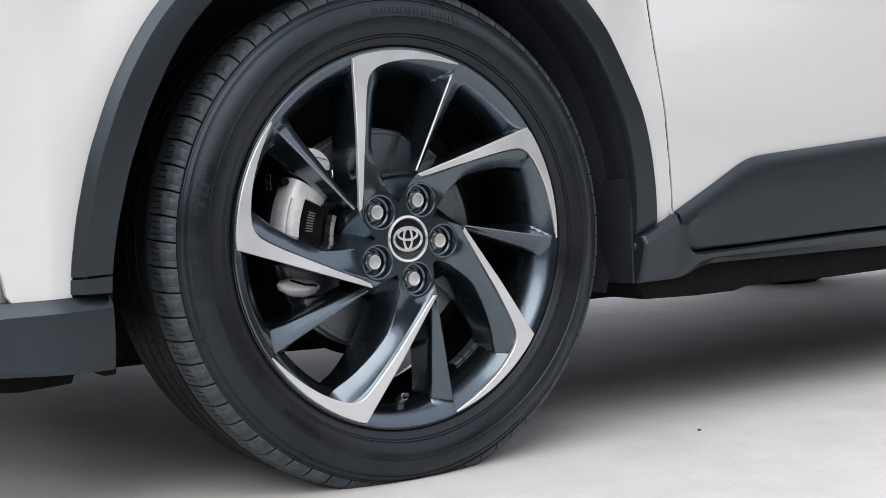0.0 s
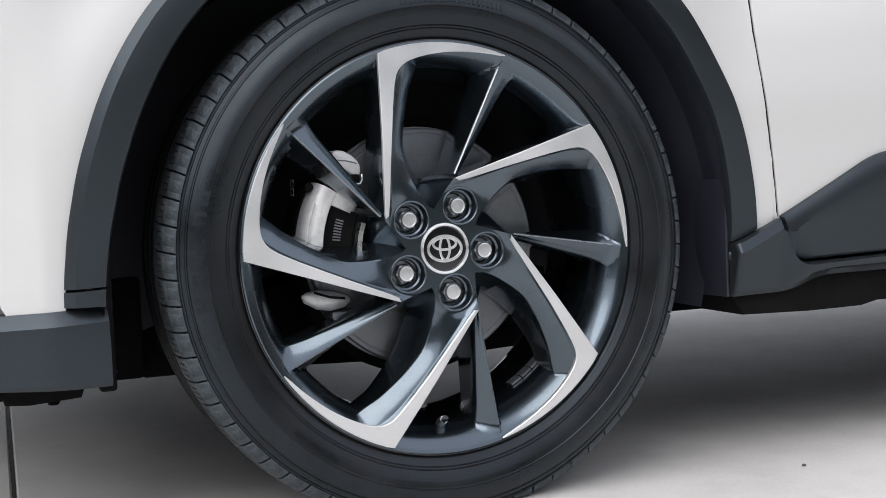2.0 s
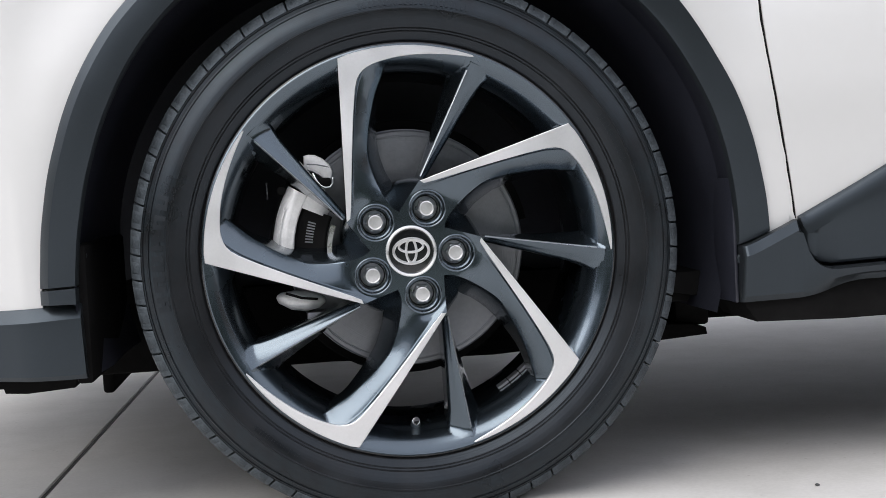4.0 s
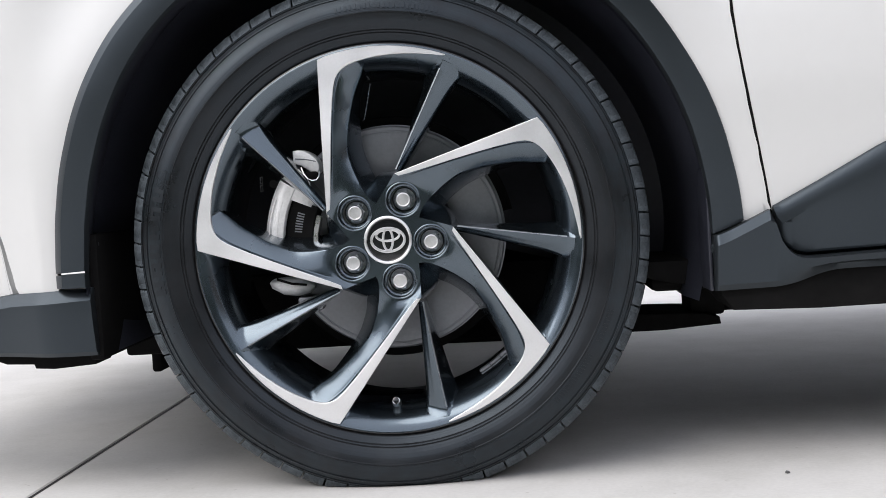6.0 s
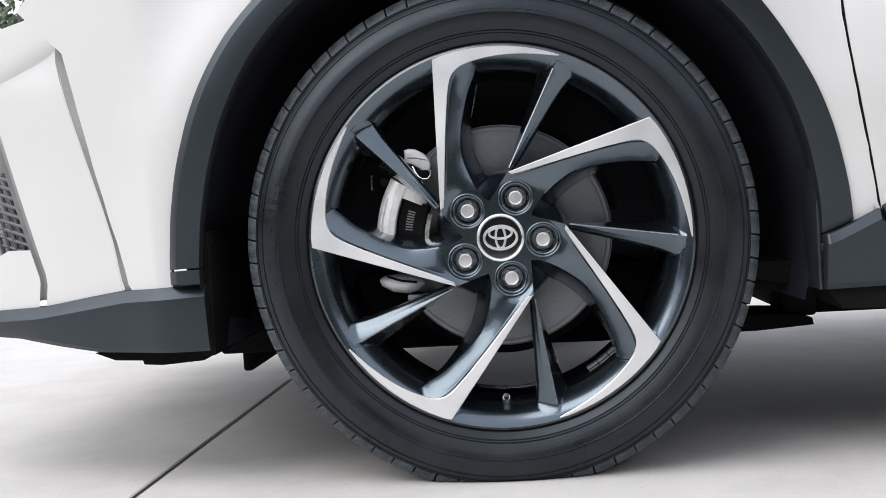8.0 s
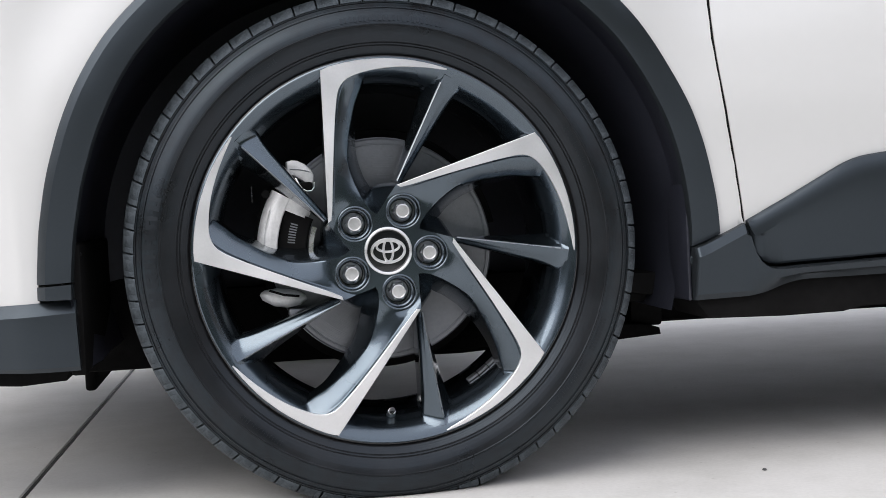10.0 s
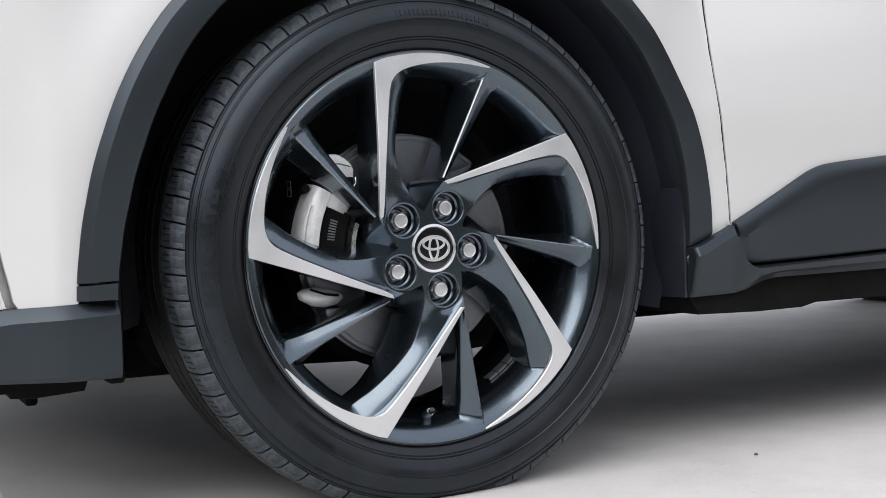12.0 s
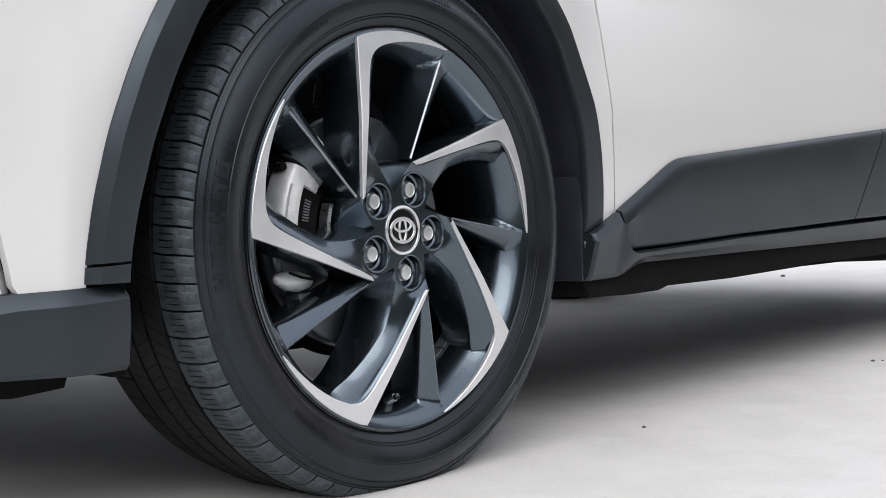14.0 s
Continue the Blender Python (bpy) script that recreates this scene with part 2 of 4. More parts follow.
def box(x0, x1, y0, y1, z0, z1, bevel=0.004, seg=2):
    bm = bmesh.new()
    bmesh.ops.create_cube(bm, size=1)
    for v in bm.verts:
        v.co = Vector(((x0 + x1) / 2 + v.co.x * (x1 - x0), (y0 + y1) / 2 + v.co.y * (y1 - y0), (z0 + z1) / 2 + v.co.z * (z1 - z0)))
    if bevel:
        bmesh.ops.bevel(bm, geom=bm.edges[:], offset=bevel, segments=seg, affect="EDGES", profile=0.5)
    return bm


def tube(points, radius, seg=8, closed=False):
    """A round bar along points; radius may be a list."""
    rows = []
    pts = [Vector(p) for p in points]
    for i, p in enumerate(pts):
        a, b = (pts[i - 1], pts[(i + 1) % len(pts)]) if closed else (pts[max(0, i - 1)], pts[min(len(pts) - 1, i + 1)])
        q = (b - a).to_track_quat("Z", "Y")
        r = radius[i] if isinstance(radius, (list, tuple)) else radius
        rows.append([p + q @ Vector((r * math.cos(2 * math.pi * k / seg), r * math.sin(2 * math.pi * k / seg), 0)) for k in range(seg)])
    bm = from_grid(rows, closed, True)
    if not closed:
        bm.verts.ensure_lookup_table()
        bm.faces.new([bm.verts[k] for k in range(seg)])
        bm.faces.new([bm.verts[len(bm.verts) - 1 - k] for k in range(seg)])
    return bm


def lerp(x, table):
    """A value from a table of (x, value)."""
    return float(np.interp(x, [a for a, _ in table], [b for _, b in table]))


def smooth_lerp(x, table):
    """The same with rounded kinks."""
    return sum(lerp(x + d, table) for d in (-0.02, -0.01, 0, 0.01, 0.02)) / 5


# ---- ground ----
ZC = 0.330          # height of the wheel's centre
JOINT = (-0.525, -0.504)   # x of the slab joint at y = 0 and y = 1


def joint_x(y):
    return JOINT[0] + (JOINT[1] - JOINT[0]) * y


def ground_sheet():
    """Concrete slabs in one sheet out to the horizon, with a sunk joint between two of them."""
    xs = [-400, -60, -12, -4, -1.6]
    half, deep = 0.0032, 0.014
    ys = [-400, -60, -12, -4, -2, -1, 0, 1, 2, 4, 12, 60, 400]
    rows = []
    for y in ys:
        c = joint_x(min(max(y, -12), 12))
        left = [(x, y, 0) for x in xs]
        mid = [(c - half - 0.003, y, 0), (c - half, y, -0.002), (c - half + 0.001, y, -deep), (c + half - 0.001, y, -deep), (c + half, y, -0.002), (c + half + 0.003, y, 0)]
        right = [(x, y, 0) for x in (1.0, 2.6, 5, 12, 60, 400)]
        rows.append(left + mid + right)
    return from_grid(rows)


ground = part("ground", ground_sheet(), CONCRETE, None, "pale grey concrete slab ground with a dark sunk joint", smooth=20)
tagged(ground, category="ground", kind="structure")

SEALANT = material("black_joint_sealant", (0.012, 0.011, 0.010), 0.7, vary=0.4, scale=20, fine=200, bump=0.5, bump_scale=150)
part("joint_filler", from_grid([[(joint_x(y) + dx + 0.0005 * noise.noise(Vector((y * 40, dx * 900, 0))), y, -0.0012) for dx in (-0.0030, 0.0, 0.0030)] for y in [-3 + 7 * k / 700 for k in range(701)]]), SEALANT, ground, "black sealant in the slab joint")

# ---- the car ----
car = put(new("car"), None, pose(1.28, 0.9, 0))
tagged(car, "white crossover car with dark grey plastic cladding parked on concrete", "car")


def skin(x, z):
    """How far the near side's skin lies from the wheel's plane (plus: towards the car's middle)."""
    y = smooth_lerp(z, [(0.15, 0.020), (0.30, 0.012), (0.344, 0.008), (0.405, 0.000), (0.502, -0.010), (0.612, -0.016), (0.75, -0.020), (0.85, -0.014), (1.0, 0.025), (1.1, 0.055)])
    y += 0.016 * max(0, min(1, (0.1 - x) / 0.5))
    y += max(0, min(1, (x - 0.36) / 0.10)) * lerp(z, [(0.51, 0), (0.55, 0.0045), (0.60, 0.0115), (0.65, 0.021), (0.70, 0.0325), (0.76, 0.040), (0.90, 0.046), (1.1, 0.03)]) * (1 - 0.6 * max(0, min(1, (x - 0.5) / 0.4)))
    r, a = math.hypot(x, z - ZC), math.degrees(math.atan2(z - ZC, x)) % 360
    y -= lerp(a, [(30, 0.001), (50, 0.0), (90, 0.005), (130, 0.015), (150, 0.021), (170, 0.017), (190, 0.014), (210, 0.0)]) * math.exp(-((r - 0.456) / 0.06) ** 2)
    if x < -0.48:
        d = -0.48 - x
        y += 0.25 * d + 0.5 * d * d + max(0, d - 0.33) ** 1.6 * 5.5
    return y


def arch_outer(a):
    return lerp(math.degrees(a), [(-5, 0.4725), (0, 0.4695), (5, 0.4668), (10, 0.4638), (20, 0.4617), (30, 0.4600), (40, 0.4615), (60, 0.463), (90, 0.4635), (120, 0.4605), (130, 0.4590), (140, 0.4582), (150, 0.4545), (160, 0.4508), (170, 0.4505), (178, 0.4535), (190, 0.463)])


def arch_inner(a):
    return lerp(math.degrees(a), [(-5, 0.430), (0, 0.4283), (5, 0.4267), (10, 0.4252), (20, 0.4244), (40, 0.4238), (60, 0.4215), (90, 0.4195), (120, 0.4175), (130, 0.4160), (140, 0.4130), (150, 0.4077), (160, 0.4043), (170, 0.4046), (178, 0.4085), (190, 0.418)])


def arch_proud(a):
    """How far the trim's face stands out of the fender's skin."""
    return lerp(math.degrees(a), [(0, -0.002), (30, -0.002), (60, 0.004), (90, 0.008), (140, 0.010), (170, 0.013), (190, 0.014)])


def gap_x(z):
    return smooth_lerp(z, [(0.29, 0.525), (0.32, 0.510), (0.344, 0.5065), (0.405, 0.4965), (0.502, 0.4795), (0.55, 0.4722), (0.60, 0.4668), (0.65, 0.4655), (0.70, 0.4682), (0.80, 0.475), (1.0, 0.485)])


def sheet_part(name, rows, mat, label="", depth=0.004, parent=car):
    """A skin panel from rows of (x, z): a front sheet with its edges turned in."""
    pts = [[(x, skin(x, z), z) for x, z in r] for r in rows]
    bm = from_grid(pts)
    edge = [e for e in bm.edges if e.is_boundary]
    ex = bmesh.ops.extrude_edge_only(bm, edges=edge)
    for v in ex["geom"]:
        if isinstance(v, bmesh.types.BMVert):
            v.co.y += depth * 3
    return part(name, bm, mat, parent, label, smooth=40)


def clad_top(x):
    return smooth_lerp(x, [(0.43, 0.309), (0.507, 0.344), (0.576, 0.379), (0.63, 0.408), (0.665, 0.427), (0.70, 0.432), (1.62, 0.510), (2.3, 0.555)])


def door_low(x):
    return lerp(x, [(0.509, 0.337), (0.5135, 0.317), (0.519, 0.303), (0.527, 0.292), (0.537, 0.285), (0.552, 0.282), (0.913, 0.295), (1.62, 0.312), (2.3, 0.322)])


def bumper_top(x):
    return lerp(x, [(-0.95, 0.245), (-0.675, 0.262), (-0.53, 0.283), (-0.415, 0.288)])


def slot_x(z):
    """The line of the bumper's upright air slot."""
    return lerp(z, [(0.25, -0.520), (0.282, -0.527), (0.45, -0.566), (0.612, -0.603), (0.640, -0.606), (0.645, -0.712), (0.66, -0.700), (0.69, -0.668), (0.75, -0.61), (0.86, -0.5), (1.0, -0.36)])


# fender: from the arch out to the door gap, the bonnet line and the bumper's slot
fender_rows = []
for i in range(91):
    a = radians(-4.0 + (188.5 + 4.0) * i / 90)
    c, s, r0 = math.cos(a), math.sin(a), arch_outer(a)
    reach = r0
    while True:
        x, z = reach * c, ZC + reach * s
        if x > gap_x(z) - 0.0025 or z > 0.86 or x < slot_x(z) + 0.004 or (z < 0.2 and s < 0):
            break
        reach += 0.002
    line = [((r0 + (reach - r0) * t) * c, ZC + (r0 + (reach - r0) * t) * s) for t in [j / 16 for j in range(17)]]
    fender_rows.append([(x, max(z, (clad_top(x) if x > 0 else bumper_top(x)) - 0.003)) for x, z in line])
sheet_part("front_fender", fender_rows, WHITE, "glossy white front fender panel")

# front bumper: a shoulder that overhangs, a sunk corner panel between two slots, a lower wedge and the grille


def slot2_x(z):
    return lerp(z, [(0.25, -0.672), (0.30, -0.664), (0.34, -0.676), (0.45, -0.705), (0.65, -0.757)])


rows = []
for i in range(26):
    z = 0.262 + (0.648 - 0.262) * i / 25
    wide = lerp(z, [(0.25, 0.013), (0.35, 0.0035), (0.40, 0.004), (0.56, 0.0125), (0.615, 0.009), (0.64, 0.002)])
    x1, x0 = slot_x(min(z, 0.640)) - wide, slot2_x(z)
    low = lerp(z, [(0.262, 1), (0.30, 0)])
    rows.append([(x1 + (x0 - x1) * j / 10, z + 0.021 * low * (1 - j / 10)) for j in range(11)])
bm = from_grid([[(x, skin(x, z) + 0.004 + 0.010 * lerp(z, [(0.57, 0), (0.635, 1)]) * lerp(x, [(-0.63, 1), (-0.60, 0)]), z) for x, z in r] for r in rows])
bumper = part("front_bumper", bm, WHITE, car, "white front bumper corner with air slots", smooth=60)
rows = []
for i in range(15):
    t = i / 14
    x = -0.592 - 0.308 * t
    zc = smooth_lerp(x, [(-0.90, 0.54), (-0.72, 0.596), (-0.645, 0.622), (-0.600, 0.642)])
    top = smooth_lerp(x, [(-0.90, 0.615), (-0.78, 0.648), (-0.72, 0.662), (-0.60, 0.682)])
    y = skin(x, zc) + 0.0035 * max(0, 1 - (-0.592 - x) / 0.10)
    rows.append([(x, y + 0.016, zc - 0.020), (x, y + 0.006, zc - 0.008), (x, y - 0.001, zc + 0.004), (x, y - 0.002, zc + 0.016), (x, skin(x, top) + 0.0012, top), (x + 0.05, skin(x, top) + 0.10, top + 0.015)])
part("bumper_shoulder", from_grid(rows), WHITE, bumper, smooth=60)
rows = []
for i in range(12):
    z = 0.255 + (0.345 - 0.255) * i / 11
    x1 = slot2_x(z) - 0.012
    x0 = -0.95 + 0.22 * i / 11
    rows.append([(x1 + (min(x0, x1 - 0.004) - x1) * j / 10, z) for j in range(11)])
part("bumper_wedge", from_grid([[(x, skin(x, z) + 0.002, z) for x, z in r] for r in rows]), WHITE, bumper, smooth=60)
rows, rows2 = [], []
for i in range(24):
    z = 0.27 + (0.640 - 0.27) * i / 23
    x = slot_x(min(z, 0.640))
    x1 = x - lerp(z, [(0.25, 0.013), (0.35, 0.0035), (0.40, 0.004), (0.56, 0.0125), (0.615, 0.009), (0.64, 0.002)])
    rows.append([(x + 0.0055, skin(x, z) + 0.017, z), (x - 0.001, skin(x, z) + 0.013, z), (x1 - 0.002, skin(x1, z) + 0.0045, z)])
    x = slot2_x(z)
    rows2.append([(x + 0.002, skin(x, z) + 0.0045, z), (x - 0.001, skin(x, z) + 0.016, z), (x - 0.010, skin(x - 0.01, z) + 0.012, z), (x - 0.0135, skin(x - 0.0135, z) + 0.003, z)])
for r in (rows, rows2):
    part("air_slot", from_grid(r), GROOVE, car, "upright air slot, its white paint greyed for shade")
# grille mesh behind the second slot
for k in range(9):
    z = 0.335 + 0.014 * k
    x = slot2_x(z) - 0.012
    part("grille_bar", tube([(x, skin(x, z) + 0.018, z), (x - 0.06, skin(x - 0.06, z) + 0.02, z + 0.018), (x - 0.12, skin(x - 0.12, z) + 0.02, z + 0.01)], 0.0030, 6), GRILLE, bumper)
for k in range(8):
    x = -0.69 - 0.014 * k
    part("grille_bar", tube([(x, skin(x, 0.33) + 0.02, 0.33), (x - 0.03, skin(x - 0.03, 0.45) + 0.022, 0.46)], 0.0030, 6), GRILLE, bumper)

# doors
for name, xa, xb, label in (("front_door", None, 1.748, "white front door with dark lower cladding"), ("rear_door", 1.752, 2.55, "white rear door with dark lower cladding")):
    rows = []
    for i in range(28):
        z = 0.34 + (0.98 - 0.34) * i / 27
        x0 = gap_x(z) + 0.0025 if xa is None else xa
        rows.append([(x0 + (xb - x0) * (j / 26) ** 1.3, z) for j in range(27)])
    door = sheet_part(name, rows, WHITE, label)
    if xa is None:
        front_door = door
    else:
        rear_door = door
part("door_gap", from_grid([[(gap_x(z) - 0.006, skin(gap_x(z), z) + 0.0028, z), (gap_x(z) + 0.006, skin(gap_x(z), z) + 0.0028, z)] for z in [0.29 + 0.03 * i for i in range(24)]]), UNDER, car)


# wheel arch trim: an outer bevel, a broad face and a lip turned in
def arch_trim(a0, a1, seg):
    rows = []
    for i in range(seg + 1):
        a = radians(a0 + (a1 - a0) * i / seg)
        ro, ri = arch_outer(a) + 0.002, arch_inner(a)
        yo = skin(ro * math.cos(a), ZC + ro * math.sin(a))
        p = arch_proud(a)
        face = yo - 0.004 - p
        prof = [(ro, yo + 0.02), (ro, yo - 0.002), (ro - 0.001, yo - 0.004), (ro - 0.012, yo - 0.005 - p * 0.7), (ro - 0.015, yo - 0.005 - p * 0.75), (ri + 0.006, face - 0.001),
                (ri + 0.002, face), (ri, face + 0.004), (ri - 0.0005, face + 0.013)]
        row = [(r * math.cos(a), y, ZC + r * math.sin(a)) for r, y in prof]
        rows.append([(x, y, max(z, clad_top(x) + 0.001 if x > 0 else 0.2885)) for x, y, z in row])
    bm = from_grid(rows)
    for k in (0, len(rows) - 1):
        bm.verts.ensure_lookup_table()
        n = len(rows[0])
        bm.faces.new([bm.verts[k * n + j] for j in range(n)])
    return bm


part("wheel_arch_trim", arch_trim(-4.0, 182.6, 124), PLASTIC, car, "dark grey plastic wheel arch trim", smooth=25)
part("wheel_arch_trim_end", arch_trim(183.0, 188.0, 6), PLASTIC, car, smooth=25)

rows = []
for i in range(100):
    a = radians(-3 + 194 * i / 99)
    ri, ro = arch_inner(a), arch_outer(a)
    yo = skin(ro * math.cos(a), ZC + ro * math.sin(a)) - 0.002 - arch_proud(a)
    rows.append([(r * math.cos(a), y, ZC + r * math.sin(a)) for r, y in ((ri + 0.004, yo + 0.006), (ri + 0.002, yo + 0.012), (ri + 0.010, 0.05), (0.432, 0.075))])
part("liner_lip", from_grid(rows), BLACK, car, smooth=40)
# arch liner: a deep black tub, open downwards
liner = [(0.432, 0.07), (0.426, 0.09), (0.416, 0.12), (0.42, 0.25), (0.41, 0.36), (0.30, 0.37), (0.08, 0.375)]
part("wheel_arch_liner", lathe(liner, 64, -15, 199), BLACK, car, "black wheel arch liner", m=pose(0, 0, ZC))

for x, y, z in ((-0.412, 0.03, 0.346), (0.436, 0.012, 0.293)):
    part("liner_clip", lathe([(0.0085, 0.004), (0.0085, 0.0), (0.007, -0.002), (0.0030, -0.0022), (0.0028, -0.001), (0.0001, -0.001)], 16), PLASTIC, car, m=pose(x, y, z))
part("liner_front", box(-0.424, -0.404, 0.024, 0.36, 0.186, 0.36, 0.004), UNDER, car)
# lower bumper cladding
clad_rows = []
for i in range(40):
    x = -0.412 - 0.52 * i / 39
    s = skin(x, 0.28)
    top = bumper_top(x)
    low = lerp(x, [(-0.95, 0.225), (-0.72, 0.215), (-0.65, 0.204), (-0.58, 0.195), (-0.415, 0.194)])
    dx = 0.002 * (1 - i / 39)
    clad_rows.append([(x, s + 0.012, top), (x, s - 0.002, top - 0.001), (x + dx * 0.2, s - 0.014, top - 0.012), (x + dx * 0.3, s - 0.017, top - 0.017), (x + dx * 0.7, s - 0.016, (top + low) / 2),
                      (x + dx, s - 0.010, low + 0.006), (x + dx, s - 0.004, low), (x + dx, s + 0.15, low + 0.005)])
bm = from_grid(clad_rows)
bm.verts.ensure_lookup_table()
bm.faces.new([bm.verts[j] for j in range(8)])
part("bumper_cladding", bm, PLASTIC, car, "dark grey plastic lower bumper cladding", smooth=25)
part("bumper_lip", slab([(-0.60, 0.19), (-0.57, 0.178), (-0.53, 0.176), (-0.528, 0.170), (-0.50, 0.168), (-0.44, 0.172), (-0.43, 0.20)], 0.09, 0.16, 0.002), UNDER, car, "black plastic lip under the bumper")
part("under_tray", box(-0.62, -0.46, 0.14, 1.66, 0.238, 0.260, 0.004), UNDER, car, "black under tray")
# Low tray added to keep light off the ground behind the nose.
part("shade_tray", box(-0.48, -0.33, 0.36, 1.25, 0.148, 0.295, 0.006), UNDER, car)
# Unseen strip, added to block low light coming in from the front.
part("light_dam", box(-0.462, -0.444, 0.44, 1.42, 0.108, 0.26, 0.005), UNDER, car, "unseen black strip added to block light under the engine")


# door cladding and sill
def door_clad(x0, x1, door, spread, seam_end):
    rows = []
    for i in range(70):
        x = x0 + (x1 - x0) * (i / 69) ** spread
        t, b = clad_top(x), door_low(x)
        c = min(0.025 + 0.008 * max(0, 1 - abs(x - 0.66) / 0.08), (t - b) * 0.5)
        yt = skin(max(x, 0.55), t)
        yf = yt - 0.013
        rows.append([(x, yt + 0.02, t), (x, yt - 0.003, t), (x, yt - 0.0062, t - 0.0018), (x, yf + 0.0036, t - c * 0.22), (x, yf + 0.0014, t - c * 0.45), (x, yf + 0.0002, t - c * 0.75), (x, yf - 0.0004, t - c * 1.15), (x, yf + 0.004, (t + b) / 2), (x, yf + 0.011, b + 0.003), (x, yf + 0.013, b), (x, yf + 0.04, b)])
    for i, r in enumerate(rows):
        lean = (i / 69 if seam_end else 1 - i / 69) ** 4      # the seam between the doors slants
        rows[i] = [(x + 0.68 * (z - r[0][2]) * lean, y, z) for x, y, z in r]
    bm = from_grid(rows)
    bm.verts.ensure_lookup_table()
    n = len(rows[0])
    for k in (0, 69):
        bm.faces.new([bm.verts[k * n + j] for j in range(n)])
    part("door_cladding", bm, PLASTIC, door, "dark grey plastic door cladding", smooth=24)


door_clad(0.5095, 1.501, front_door, 1.8, 1)
door_clad(1.5055, 2.28, rear_door, 1.0, 0)
rows = []
for i in range(110):
    x = 0.4305 + (2.3 - 0.4305) * (i / 109) ** 2.2
    top = clad_top(x) - 0.001 if x < 0.5065 else door_low(x) - 0.005
    low = smooth_lerp(x, [(0.42, 0.236), (0.53, 0.238), (0.58, 0.257), (0.9, 0.259), (2.3, 0.265)])
    c = 0.013 * max(0, min(1, (0.509 - x) / 0.004))
    turn = 0.006 * max(0, (0.436 - x) / 0.0055) ** 2
    yt = lerp(x, [(0.428, -0.006), (0.60, -0.002), (2.3, -0.002)]) + turn
    rows.append([(x, yt + 0.03, top), (x, yt + 0.003, top), (x, yt, top - 0.001), (x, yt - 0.007 * (c > 0), top - c - 0.001), (x, yt - 0.0065, top - c - 0.003), (x, yt - 0.001, (top + low) / 2),
                 (x, yt + 0.008, low + 0.008), (x, yt + 0.016, low), (x, yt + 0.12, low - 0.004)])
bm = from_grid(rows)
bm.verts.ensure_lookup_table()
bm.faces.new([bm.verts[j] for j in range(9)])
part("sill", bm, PLASTIC, car, "dark grey plastic door sill", smooth=25)
part("liner_end", box(0.4245, 0.4298, 0.014, 0.30, 0.236, 0.400, 0.002), BLACK, car)
part("sill_backing", box(0.4298, 0.60, 0.032, 0.16, 0.24, 0.37, 0.003), UNDER, car)
part("door_shut_line", box(0.50, 2.3, 0.030, 0.034, 0.27, 0.36, 0), BLACK, car)
part("sill_underside", slab([(0.440, 0.262), (0.440, 0.230), (0.456, 0.208), (0.57, 0.205), (0.66, 0.206), (0.69, 0.212), (0.90, 0.212), (1.2, 0.218), (1.24, 0.222), (2.3, 0.226), (2.3, 0.27)], 0.022, 0.16, 0.003), UNDER, car, "black sill underside")

# underbody: floor, subframe, control arm
# Two unseen low boxes, added to darken the ground under the car.
part("under_shade_box", box(-0.30, 0.30, 0.62, 0.95, 0.112, 0.15, 0.01), UNDER, car)
part("tunnel_shade_box", box(0.50, 3.2, 0.62, 1.00, 0.140, 0.24, 0.02), UNDER, car)
part("floor_pan", box(0.36, 3.2, 0.15, 1.02, 0.226, 0.25, 0.01), UNDER, car, "black underbody floor")
part("engine_tray", box(-0.33, 0.37, 0.42, 0.98, 0.138, 0.24, 0.01), UNDER, car, "black engine under tray")
part("subframe", slab([(-0.30, 0.27), (-0.31, 0.20), (-0.285, 0.160), (-0.20, 0.152), (-0.19, 0.147), (-0.10, 0.148), (0.02, 0.144), (0.15, 0.142), (0.30, 0.150), (0.34, 0.146), (0.40, 0.146), (0.49, 0.152), (0.488, 0.163), (0.465, 0.170), (0.43, 0.172),
                         (0.36, 0.174), (0.345, 0.184), (0.31, 0.188), (0.30, 0.27)], 0.34, 0.50, 0.003), UNDER, car, "black suspension subframe")
part("control_arm", tube([(0.0, 0.16, 0.205), (0.08, 0.24, 0.178), (0.22, 0.34, 0.166), (0.34, 0.40, 0.162)], [0.024, 0.02, 0.018, 0.022]), UNDER, car, "black suspension control arm")
part("frame_post", box(0.444, 0.50, 0.36, 0.46, 0.165, 0.26, 0.006), UNDER, car)
part("drain_flap", slab([(0.335, 0.272), (0.335, 0.257), (0.36, 0.247), (0.392, 0.240), (0.45, 0.230), (0.45, 0.272)], 0.12, 0.36, 0.002), UNDER, car)

part("tank_shield", slab([(1.56, 0.255), (1.56, 0.225), (1.63, 0.202), (2.05, 0.186), (2.20, 0.184), (2.20, 0.255)], 0.16, 0.95, 0.004), UNDER, car, "black shield under the fuel tank")

